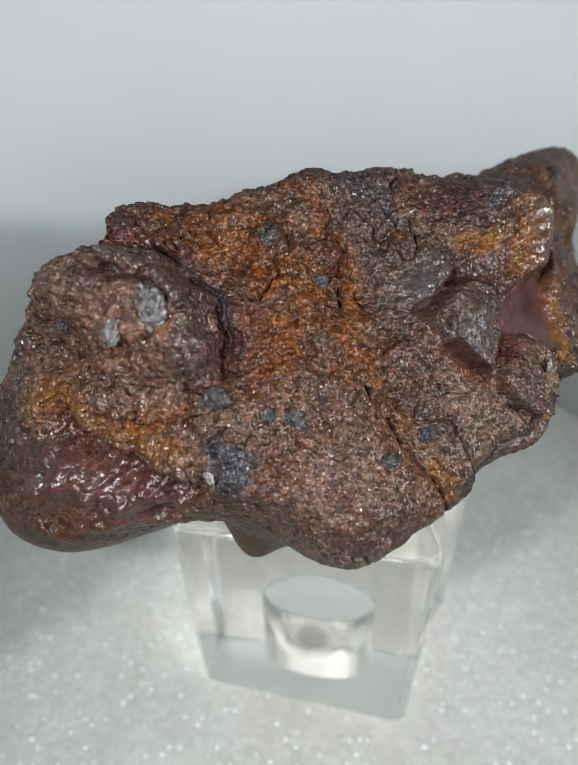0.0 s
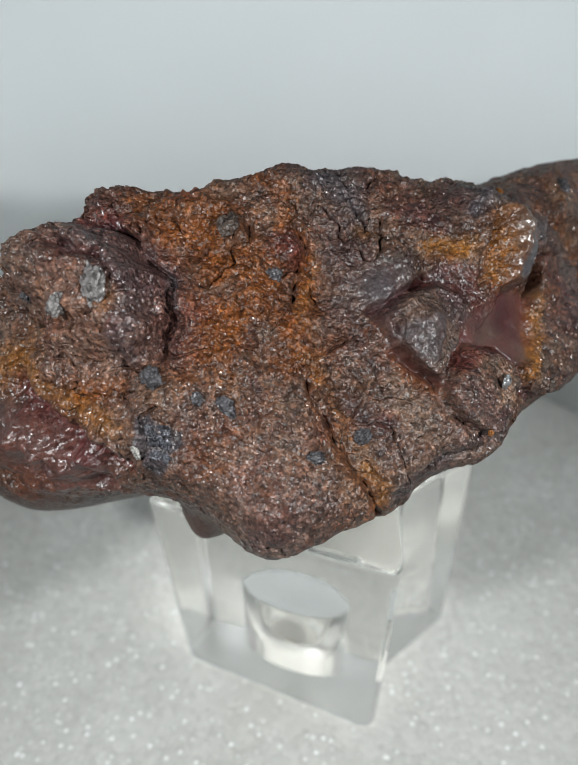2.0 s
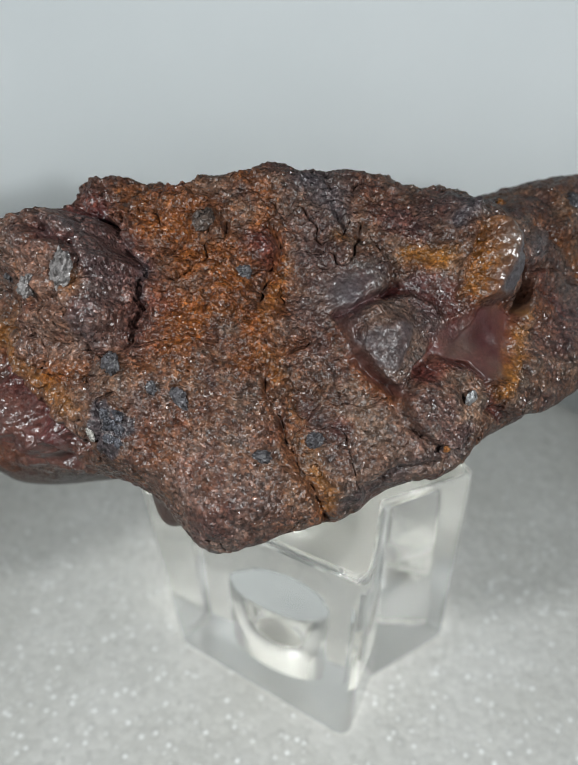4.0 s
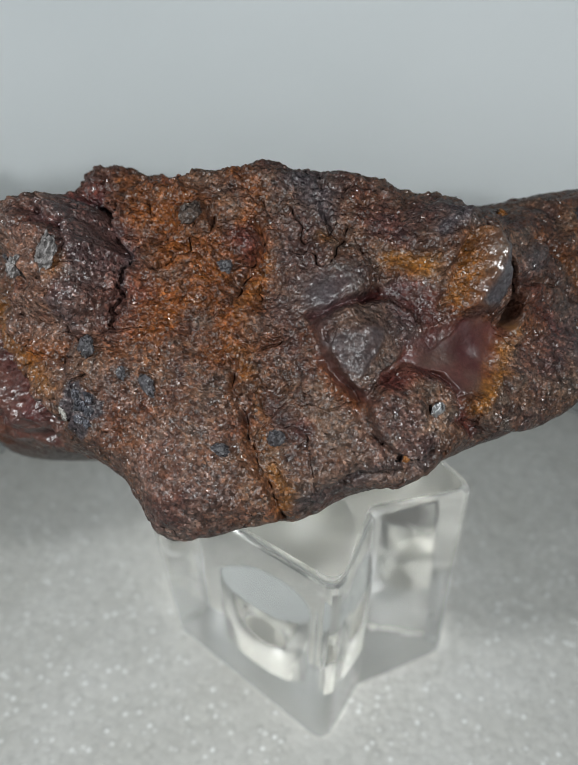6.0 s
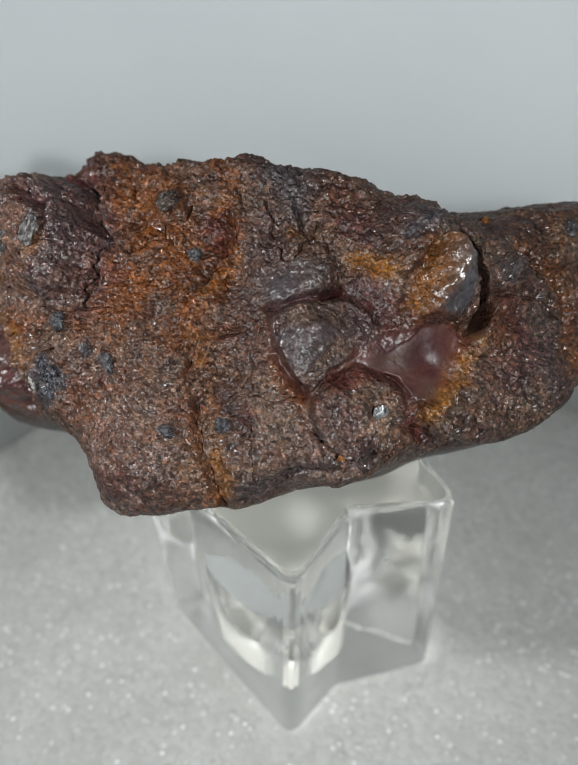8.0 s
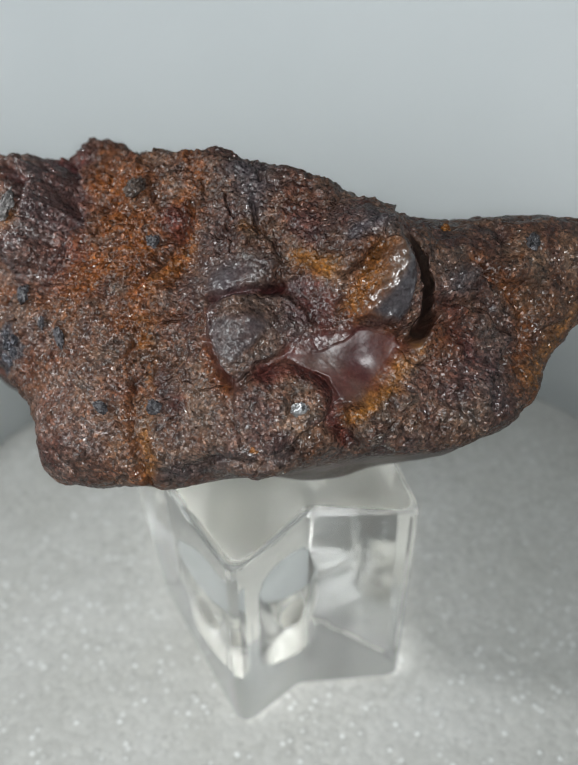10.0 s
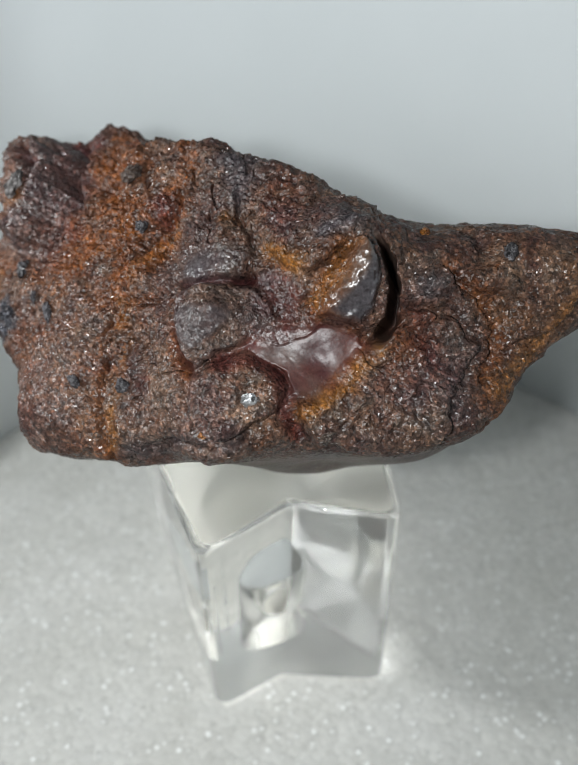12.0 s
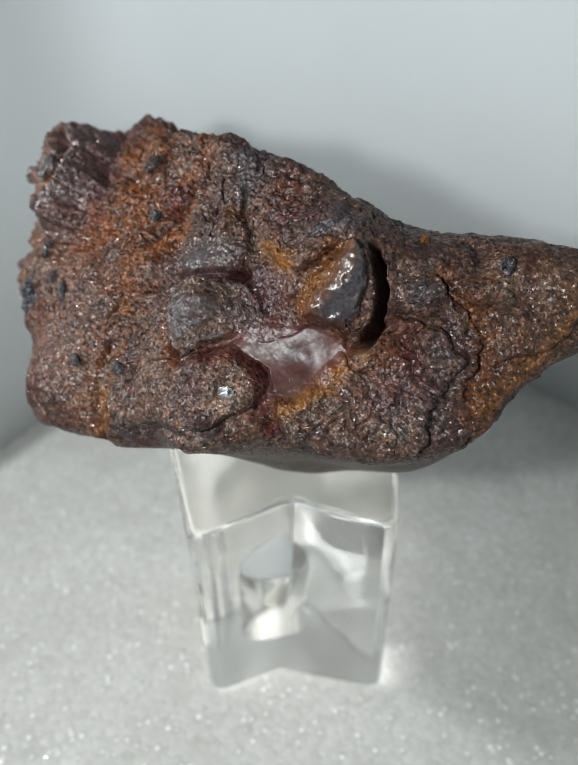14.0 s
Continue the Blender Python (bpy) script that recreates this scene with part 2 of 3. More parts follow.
def acrylic_stand():
    stand = tagged(new("display_stand"), "clear acrylic display stand with a notched side, on the foam sheet", "display stand")
    low = [(-20.8, -20.8), (13.0, -29.2), (13.6, -17.0), (24.2, -3.1), (15.0, 2.5), (-15.0, 4.0)]
    high = [(-23.4, -23.6), (15.2, -31.2), (13.5, -15.4), (25.3, -3.7), (15.2, 2.5), (-17.5, 5.0)]
    tall = 40.0
    levels = [(0.3, 0.7), (0.6, 0.25), (1.2, 0.0)] + [(1.2 + (tall - 2.2) * k / 6, 0.0) for k in range(1, 7)] + [(tall - 0.6, 0.15), (tall - 0.3, 0.4), (tall - 0.1, 0.8), (tall, 1.3)]
    bm = bmesh.new()
    rings = []
    for z, inset in levels:
        f = z / tall
        corners = [Vector(a).lerp(Vector(b), f) for a, b in zip(low, high)]
        middle = sum(corners, Vector((0, 0))) / len(corners)
        outline = rounded(corners, 2.5)
        rings.append([bm.verts.new((*((p + (middle - p).normalized() * inset) / 1000), z / 1000)) for p in outline])
    for k, (p, q) in enumerate(zip(rings, rings[1:])):
        for i in range(len(p)):
            bm.faces.new((p[i], p[(i + 1) % len(p)], q[(i + 1) % len(p)], q[i])).smooth = k in (0, 1) or k > 8
    bm.faces.new(rings[-1]).material_index = 1
    bm.faces.new(rings[0][::-1]).material_index = 2
    bmesh.ops.recalc_face_normals(bm, faces=bm.faces)
    block = part("block", bm, ACRYLIC, stand)
    block.data.materials.append(FROSTED_SHADED)
    block.data.materials.append(GROUND)
    block.visible_shadow = False
    # the bore: an air space within the block, so its faces look inwards
    bm = bmesh.new()
    holes = []
    for z, r in ((6.3, 9.0), (20.9, 9.0), (21.1, 8.8), (21.2, 8.5)):
        holes.append([bm.verts.new(((0.1 + r * math.cos(a)) / 1000, (-12.7 + r * math.sin(a)) / 1000, z / 1000)) for a in (2 * math.pi * k / 64 for k in range(64))])
    for p, q in zip(holes, holes[1:]):
        for k in range(64):
            bm.faces.new((p[k], q[k], q[(k + 1) % 64], p[(k + 1) % 64])).smooth = True
    bm.faces.new(holes[0])
    bm.faces.new(holes[-1][::-1])
    bm.faces.ensure_lookup_table()
    # the bore's lower end takes the same shaded grey, to dim it
    bm.faces[-2].material_index = 1
    part("bore", bm, ACRYLIC, stand, "round bore with a bright flat end").data.materials.append(FROSTED_SHADED)
    return stand


acrylic_stand()

# ---- the rock: a faceted core, lumps and dents, then its own marks and grain (all in millimetres) ----
CORE = np.array((1.0, -15.0, 67.0))
FACETS = np.array([
    (4.2, -7.7, 13.0), (-9.0, 10.3, 9.5), (11.9, -4.9, 17.1), (-5.6, -30.4, 7.3),
    (2.4, -19.0, -18.7), (11.1, -4.7, 15.5), (16.8, 18.2, -16.8), (15.0, -9.7, -22.7),
    (4.8, -13.5, 11.6), (-10.4, 18.9, 3.5), (9.2, -3.5, 15.6), (-30.2, -16.4, 2.9),
    (-4.4, 7.5, 1.2), (16.4, -18.8, 0.4), (-41.0, -14.2, 9.5), (17.1, -10.0, -22.7),
    (1.5, -20.3, -16.4), (-4.4, 7.5, 1.1), (13.9, -7.8, -16.8), (-5.3, 9.2, 8.9),
    (-1.6, 26.1, -24.2), (2.6, -18.9, -19.0), (-6.6, 11.6, 1.9), (14.8, -8.5, -19.2),
    (3.0, -21.4, -22.5), (2.0, -1.5, -18.4),])


def lattice(p, seed):
    """Smooth random values in -1 to 1 over space, one cell a unit."""
    cell = np.floor(p).astype(np.int64)
    f = p - cell
    f = f * f * f * (f * (f * 6 - 15) + 10)

    def at(i, j, k):
        h = (cell[:, 0] + i) * 374761393 + (cell[:, 1] + j) * 668265263 + (cell[:, 2] + k) * 2147483647 + seed * 1274126177
        h = (h ^ (h >> 13)) * 1274126177
        return ((h ^ (h >> 16)) & 65535) / 32767.5 - 1

    x, y, z = f.T
    low = (at(0, 0, 0) * (1 - x) + at(1, 0, 0) * x) * (1 - y) + (at(0, 1, 0) * (1 - x) + at(1, 1, 0) * x) * y
    high = (at(0, 0, 1) * (1 - x) + at(1, 0, 1) * x) * (1 - y) + (at(0, 1, 1) * (1 - x) + at(1, 1, 1) * x) * y
    return low * (1 - z) + high * z


def rough(p, size, octaves, seed, fall=0.5):
    return sum(fall**k * lattice(p * 2**k / size + 17.3 * k, seed + k) for k in range(octaves))


def nearest_cell(p, size, seed):
    """Distance to the nearest of scattered points, in cells."""
    q = p / size
    cell = np.floor(q).astype(np.int64)
    best = np.full(len(p), 9.0)
    for i in (-1, 0, 1):
        for j in (-1, 0, 1):
            for k in (-1, 0, 1):
                c = cell + (i, j, k)
                h = c[:, 0] * 374761393 + c[:, 1] * 668265263 + c[:, 2] * 2147483647 + seed * 1274126177
                h = (h ^ (h >> 13)) * 1274126177
                h = h ^ (h >> 16)
                off = np.stack([(h & 1023) / 1023, ((h >> 10) & 1023) / 1023, ((h >> 20) & 1023) / 1023], 1)
                best = np.minimum(best, ((c + off - q) ** 2).sum(1))
    return np.sqrt(best)


def step(x, a, b):
    f = np.clip((x - a) / (b - a), 0, 1)
    return f * f * (3 - 2 * f)


class Rock:
    def __init__(self, way):
        self.way = way
        towards = FACETS / (FACETS**2).sum(1, keepdims=True)
        self.radius = (np.maximum(way @ towards.T, 1e-9) ** 9).sum(1) ** (-1 / 9)

    def lump(self, turn, rise, height, width):
        a, b = radians(turn), radians(rise)
        near = self.way @ np.array((math.cos(a) * math.cos(b), math.sin(a) * math.cos(b), math.sin(b)))
        self.radius = self.radius + height * np.exp((near - 1) / radians(width) ** 2)

    def places(self):
        return CORE + self.way * self.radius[:, None]


def core_shape(way):
    rock = Rock(way)
    rock.lump(-120.0, -40.9, 5.66, 6.80)
    rock.lump(45.0, 8.7, 5.10, 9.45)
    rock.lump(65.6, 73.0, 2.95, 15.41)
    rock.lump(0.6, -61.6, 1.76, 18.14)
    rock.lump(-20.7, 41.5, -0.70, 7.10)
    rock.lump(-171.9, 9.5, 6.45, 24.41)
    rock.lump(54.6, 20.6, 0.50, 9.46)
    rock.lump(-6.2, 9.3, -1.90, 7.96)
    rock.lump(-142.2, 39.5, -4.00, 7.05)
    rock.lump(-157.4, -15.7, 7.75, 11.14)
    rock.lump(-63.3, -17.6, 2.30, 7.01)
    rock.lump(-170.2, 33.7, 5.94, 5.37)
    rock.lump(-75.9, 3.8, -3.50, 9.51)
    rock.lump(27.3, -43.3, 4.52, 18.71)
    rock.lump(10.5, 35.7, 7.25, 14.49)
    rock.lump(-86.6, -16.1, 6.00, 11.39)
    rock.lump(0.6, -32.9, -1.93, 9.19)
    rock.lump(36.8, 20.2, 7.50, 8.00)
    rock.lump(61.2, 15.1, 0.73, 15.68)
    rock.lump(-96.8, -31.8, 4.01, 9.16)
    rock.lump(-174.4, 75.4, 2.06, 7.58)
    rock.lump(171.8, 42.9, 4.14, 14.49)
    rock.lump(-150.2, 24.4, 4.48, 7.01)
    rock.lump(-156.5, 34.1, -3.63, 6.63)
    rock.lump(-84.5, 46.4, -1.33, 7.06)
    rock.lump(-43.0, 27.8, 2.33, 7.25)
    rock.lump(-35.8, -6.4, 2.93, 7.06)
    rock.lump(-47.3, -10.3, 1.14, 11.05)
    rock.lump(-132.1, -31.3, -2.48, 7.24)
    rock.lump(13.9, -40.4, -1.71, 7.02)
    rock.lump(2.3, 61.0, -0.37, 8.60)
    rock.lump(-147.6, 16.7, -4.90, 6.25)
    rock.lump(-152.5, -28.5, 2.44, 6.92)
    rock.lump(-37.1, 53.9, 1.44, 8.00)
    rock.lump(0, -86, 4.6, 13)
    rock.lump(41.0, 29.0, -3.4, 6.5)
    rock.lump(43.0, 46.0, -1.5, 9.0)
    rock.lump(62.0, 71.0, -1.0, 8.0)
    rock.lump(42.0, 16.0, 4.5, 5.5)
    rock.lump(-131.0, 10.0, -2.6, 7.0)
    rock.lump(35.0, 2.0, -1.6, 5.5)
    rock.lump(-126.0, 10.0, -1.2, 5.0)
    return rock


SETTLED = {}


def settled(place):
    """A place moved in or out until it lies on the plain body."""
    if place not in SETTLED:
        way = np.array(place) - CORE
        SETTLED[place] = core_shape((way / np.linalg.norm(way))[None]).places()[0]
    return SETTLED[place]


def ball(p, place, r):
    place = settled(place)
    return np.exp(-((p - place) ** 2).sum(1) / (r * r))


def along(p, *places):
    """Distance to a line through places."""
    best = np.full(len(p), 1e9)
    for a, b in zip(places, places[1:]):
        a, b = settled(a), settled(b)
        f = np.clip((p - a) @ (b - a) / ((b - a) @ (b - a)), 0, 1)
        best = np.minimum(best, ((p - a - f[:, None] * (b - a)) ** 2).sum(1))
    return np.sqrt(best)


def groove(p, width, *places):
    return np.exp(-((along(p, *places) / width) ** 2))


def within(p, places):
    """How far each point lies inside a closed line on the surface (outside: minus), and which points are near it."""
    rim = np.array(places)
    middle = rim.mean(0)
    out = (middle - CORE) / np.linalg.norm(middle - CORE)
    u = np.cross(out, (0, 0, 1))
    u /= np.linalg.norm(u)
    v = np.cross(out, u)
    reach = np.linalg.norm(rim - middle, axis=1).max() + 4
    some = np.flatnonzero((((p - middle) ** 2).sum(1) < reach**2) & ((p - CORE) @ out > 0))
    q = np.stack([(p[some] - middle) @ u, (p[some] - middle) @ v], 1)
    line = np.stack([(rim - middle) @ u, (rim - middle) @ v], 1)
    inside, best = np.zeros(len(q), bool), np.full(len(q), 1e9)
    for a, c in zip(line, np.roll(line, -1, axis=0)):
        f = np.clip((q - a) @ (c - a) / ((c - a) @ (c - a)), 0, 1)
        best = np.minimum(best, ((q - a - f[:, None] * (c - a)) ** 2).sum(1))
        crosses = (a[1] > q[:, 1]) != (c[1] > q[:, 1])
        inside ^= crosses & (q[:, 0] < (c[0] - a[0]) * (q[:, 1] - a[1]) / (c[1] - a[1] + 1e-12) + a[0])
    return np.where(inside, 1, -1) * np.sqrt(best), some


def plate(p, height, edge, fade, *places):
    """A raised flake bounded by a closed line: a step of that height at its rim, which fades inwards over a width."""
    depth, some = within(p, places)
    up = np.zeros(len(p))
    up[some] = height * step(depth, -edge / 2, edge / 2) * (1 - step(depth, 0, fade)) - 0.45 * height * np.exp(-(((depth + 0.5) / 0.55) ** 2))
    return up


def region(p, edge, *places):
    """1 inside a closed line, 0 outside, over a soft edge."""
    depth, some = within(p, places)
    mask = np.zeros(len(p))
    mask[some] = step(depth, -edge / 2, edge / 2)
    return mask


def rock_surface(way):
    rock = core_shape(way)
    p = rock.places()
    wob = p + np.stack([rough(p, 5.0, 3, 5), rough(p, 5.0, 3, 9), rough(p, 5.0, 3, 13)], 1) * 0.8
    up = np.zeros(len(p))
    mask = {k: np.zeros(len(p)) for k in ("rust", "ochre", "maroon", "steel", "pale", "gloss", "smooth")}

    def paint(name, amount):
        mask[name] = np.maximum(mask[name], np.clip(amount, 0, 1))

    # round mass at the low end, with a ledge along its inner rim
    up += step(p[:, 0], -27, -20) * step(p[:, 2], 72.5, 76.5) * plate(wob, 2.3, 0.5, 10.0, (-29.1, -28.9, 84.1), (-25.0, -27.5, 83.6), (-22.6, -27.0, 83.4), (-20.5, -27.8, 83.4), (-18.4, -29.2, 82.4), (-16.6, -30.6, 81.1), (-14.9, -31.1, 80.5), (-13.9, -33.3, 79.0), (-13.3, -34.5, 77.8), (-13.3, -35.3, 76.7), (-14.0, -36.9, 74.7), (-15.2, -39.0, 72.0), (-17.3, -38.8, 71.8), (-23.5, -40.3, 72.1), (-28.3, -36.2, 72.2), (-33.8, -32.2, 72.3), (-35.5, -29.5, 75.4), (-34.0, -29.8, 80.9))
    rim = groove(wob, 1.1, (-21.5, -25.0, 83.7), (-17.0, -28.4, 82.0), (-13.2, -31.6, 79.9), (-11.9, -34.6, 77.7), (-11.7, -36.3, 75.9))
    up -= 2.4 * groove(wob, 0.6, (-23.0, -25.8, 84.0), (-20.3, -26.9, 84.0), (-18.0, -28.3, 82.9), (-16.0, -29.9, 81.4), (-14.0, -30.7, 80.6), (-12.9, -33.0, 79.0), (-12.3, -34.4, 77.6), (-12.3, -35.4, 76.4), (-13.0, -37.2, 74.1))
    knobs = groove(wob, 1.9, (-21.5, -28.3, 83.4), (-17.4, -30.3, 81.6), (-15.3, -32.3, 80.0), (-14.6, -34.8, 77.6), (-15.2, -37.2, 74.8))
    up += 1.0 * knobs * (0.62 - nearest_cell(p, 2.1, 23))
    paint("steel", 0.55 * knobs)
    paint("maroon", 0.35 * knobs)
    paint("gloss", 0.5 * knobs)
    purple = groove(wob, 3.4, (-23.0, -30.5, 83.6), (-18.4, -30.4, 81.8), (-15.0, -32.4, 80.2), (-13.2, -35.0, 77.0))
    paint("steel", 0.45 * purple * (0.8 + 0.5 * rough(p, 2.6, 3, 221)))
    paint("maroon", 0.35 * purple * (0.8 + 0.5 * rough(p, 2.6, 3, 223)))
    paint("steel", 0.35 * rim)
    # orange-brown rust flecks, which also put some light on the mass into its colour
    paint("rust", 0.5 * ball(wob, (-24.0, -35.0, 79.0), 7.0) * (0.7 + 0.5 * rough(p, 3.0, 2, 131)))
    purple = groove(wob, 2.6, (-21.6, -27.0, 83.9), (-15.5, -28.7, 81.2), (-12.2, -33.7, 78.5), (-11.9, -36.3, 76.0))
    paint("maroon", 0.5 * purple)
    paint("steel", 0.45 * purple)
    up += 0.9 * purple * rough(p, 2.4, 3, 113)
    paint("maroon", 0.6 * ball(wob, (-15.0, -32.5, 80.0), 2.5))
    up -= 2.2 * ball(wob, (-23.1, -25.0, 83.7), 2.0)
    paint("gloss", ball(wob, (-23.1, -25.0, 83.7), 2.4))
    up -= 2.6 * groove(wob, 0.9, (-23.3, -30.3, 83.4), (-21.2, -31.2, 82.9), (-19.6, -31.0, 82.4))
    paint("maroon", 0.8 * groove(wob, 1.2, (-23.3, -30.3, 83.4), (-21.2, -31.2, 82.9), (-19.6, -31.0, 82.4)))
    paint("maroon", 1.2 * ball(wob, (-23.1, -25.0, 83.7), 2.8))
    up += plate(wob, 0.5, 0.6, 5.0, (-27.2, -38.3, 70.9), (-21.4, -41.1, 71.6), (-16.4, -40.9, 71.9), (-12.7, -39.0, 73.2), (-13.6, -37.4, 76.0), (-20.0, -37.4, 77.6), (-27.0, -36.4, 76.0))
    up += 0.8 * groove(p, 0.8, (-24.6, -35.8, 79.6), (-22.0, -36.6, 78.6))
    # upper slope: rusty basin with nubs
    up += 1.0 * ball(p, (-7.9, -23.4, 82.9), 1.5) + 1.1 * ball(p, (-1.8, -23.7, 81.6), 1.7)
    up -= 0.9 * groove(wob, 0.45, (-6.5, -22.6, 83.9), (-6.2, -24.5, 82.6), (-7.3, -25.3, 82.0)) + 1.1 * groove(wob, 0.45, (-0.6, -21.2, 82.8), (0.2, -22.9, 81.3), (-0.6, -24.6, 80.3), (-2.5, -25.9, 80.3))
    paint("maroon", 0.8 * ball(wob, (-1.8, -23.7, 81.6), 2.0))
    paint("rust", 0.9 * ball(wob, (-2.4, -21.0, 82.8), 2.6))
    basin = ball(wob, (-15.4, -22.0, 82.7), 6) + ball(wob, (-6.7, -29.0, 79.2), 8) + ball(wob, (-8.7, -34.1, 76.8), 5) + 0.9 * ball(wob, (1.6, -31.2, 75.0), 5) + 0.6 * ball(wob, (-4.7, -41.0, 66.8), 6)
    up -= 0.7 * np.clip(basin, 0, 1)
    paint("steel", 0.9 * step(ball(wob, (-12.0, -42.7, 67.3), 3.0) + 0.12 * rough(p, 1.5, 2, 141), 0.42, 0.55))
    # the long vein down the front
    vein = along(wob, (-0.9, -24.0, 80.4), (-0.9, -25.1, 79.4), (-0.2, -29.6, 77.1), (0.5, -33.0, 73.7), (2.6, -34.2, 70.2), (5.2, -36.7, 66.8), (7.3, -38.4, 64.8), (10.2, -39.4, 62.3), (11.4, -39.2, 57.9))
    up -= 0.15 * np.exp(-((vein / 0.7) ** 2)) + 1.0 * np.exp(-((vein / 0.26) ** 2))
    paint("rust", 0.95 * np.clip(basin, 0, 1) * (0.75 + 0.45 * rough(p, 3.0, 3, 31)))
    paint("rust", 0.5 * np.exp(-((vein / 1.2) ** 2)))
    paint("ochre", 0.3 * groove(wob, 1.2, (0.6, -24.0, 80.6), (1.2, -29.4, 77.0), (2.0, -32.4, 73.7), (4.2, -33.8, 70.2), (6.8, -36.0, 66.8), (8.8, -37.8, 64.8)) * (0.8 + 0.6 * rough(p, 2.2, 3, 81)))
    up -= 0.6 * groove(wob, 0.5, (-5.2, -34.8, 74.5), (-2.7, -34.7, 73.6))
    # low lobe: glossy, dark red
    valley = groove(wob, 1.5, (-31.0, -37.2, 67.6), (-28.8, -38.9, 66.7), (-24.8, -41.2, 66.2), (-20.8, -42.7, 65.2), (-16.7, -43.1, 63.6))
    up -= 2.8 * valley
    up += 1.4 * ball(p, (-30.7, -39.0, 62.5), 3.0)
    up -= 1.1 * groove(wob, 1.0, (-38.2, -36.1, 57.5), (-34.6, -38.0, 57.4), (-30.7, -38.6, 53.8))
    up += 1.3 * groove(wob, 1.6, (-32.7, -38.1, 61.9), (-30.2, -39.2, 62.5), (-26.8, -40.6, 62.4), (-23.8, -41.4, 60.7))
    lobe = np.clip(ball(wob, (-29.4, -40.0, 61.5), 8) + ball(wob, (-21.0, -41.5, 62.0), 5), 0, 1)
    up += 1.4 * lobe * rough(p, 4.0, 3, 101)
    paint("maroon", 0.9 * valley)
    paint("rust", 0.8 * ball(wob, (-30.0, -39.0, 56.5), 5.0))
    paint("maroon", 0.55 * lobe + 0.5 * groove(wob, 1.2, (-29.7, -38.4, 66.5), (-26.8, -40.1, 66.6), (-23.6, -41.8, 65.8), (-20.7, -42.7, 63.9)))
    paint("gloss", 0.55 * lobe)
    paint("smooth", 0.6 * lobe)
    up += 0.5 * lobe * rough(p, 1.7, 3, 151)
    paint("steel", 0.5 * ball(wob, (-35.4, -31.2, 71.3), 2.5) + 0.5 * ball(wob, (-37.4, -34.1, 64.0), 3.0))
    paint("ochre", 0.9 * ball(wob, (-31.4, -35.6, 69.9), 3.2) + 0.7 * groove(wob, 1.5, (-29, -37, 70), (-22, -41, 69), (-18.3, -42.6, 68.4)))
    # upper fold on the broad face
    fold = np.clip(ball(p, (8.2, -24.4, 77.8), 2.8) + 0.5 * ball(p, (10.7, -21.8, 78.8), 2.0), 0, 1)
    up += 1.1 * fold
    up += step(p[:, 0], 3, 8) * plate(wob, 0.35, 0.6, 5.0, (-1.0, -22.4, 82.0), (3.5, -18.8, 82.8), (8.6, -19.3, 81.6), (11.6, -19.7, 79.8), (13.2, -20.6, 77.9), (12.9, -22.4, 77.2), (10.5, -26.0, 76.8), (5.8, -28.4, 75.4), (0.7, -27.1, 77.7))
    up += step(p[:, 0], 10, 17) * plate(wob, 0.6, 0.6, 5.0, (9.1, -18.2, 81.8), (12.0, -19.0, 79.9), (19.2, -17.4, 79.5), (20.4, -15.7, 80.6), (20.9, -13.4, 82.4), (20.0, -11.9, 83.7), (17.0, -5.2, 83.8), (9.0, -9.0, 85.6))
    up += plate(wob, 0.3, 0.9, 6.0, (6.9, -13.8, 85.1), (10.7, -8.1, 85.3), (17.7, -5.2, 83.6), (21.4, -10.6, 83.4), (20.6, -14.8, 81.8), (19.3, -17.5, 79.3), (14.5, -18.6, 79.6), (10.3, -18.1, 81.5))
    up += step(p[:, 0], -6, 1) * plate(wob, 0.45, 0.6, 9.0, (-10.6, -37.5, 74.3), (-4.7, -35.2, 73.9), (0.5, -33.3, 73.3), (2.6, -34.4, 70.2), (5.2, -36.7, 66.8), (10.2, -39.3, 62.3), (11.1, -39.7, 58.3), (4.7, -44.2, 56.3), (-3.5, -41.9, 53.4), (-6.2, -43.7, 60.9), (-10.6, -43.3, 65.1))
    up += plate(wob, 0.9, 0.9, 6.0, (26.3, -13.7, 72.7), (26.8, -8.3, 76.1), (31.4, -2.8, 72.4), (35.3, -9.3, 66.4), (32.3, -12.8, 61.1), (27.9, -21.7, 63.9), (25.9, -22.6, 68.2), (25.8, -18.0, 70.0))
    up += plate(wob, 0.8, 0.8, 7.0, (22.8, 1.8, 81.5), (29.4, 5.9, 82.6), (32.1, 10.1, 83.2), (34.4, 8.3, 79.4), (33.6, 5.8, 73.5), (33.8, -0.5, 70.9), (29.9, 0.7, 75.3), (26.4, -2.8, 77.5))
    paint("steel", 0.8 * fold)
    paint("smooth", 0.85 * fold)
    paint("gloss", 0.35 * fold)
    # hollow of smooth red glaze
    pool = region(wob, 1.6, (17.9, -26.3, 71.9), (18.7, -23.6, 73.1), (20.0, -20.9, 73.9), (21.2, -18.8, 74.7), (22.1, -17.4, 75.7), (23.7, -15.7, 75.2), (25.3, -14.0, 74.3), (26.5, -13.3, 72.9), (26.5, -14.7, 71.3), (25.6, -17.7, 69.9), (24.9, -20.6, 69.5), (25.1, -22.9, 68.5), (25.2, -24.0, 67.7), (24.1, -23.2, 69.3), (22.1, -22.9, 71.0), (19.6, -24.5, 72.0))
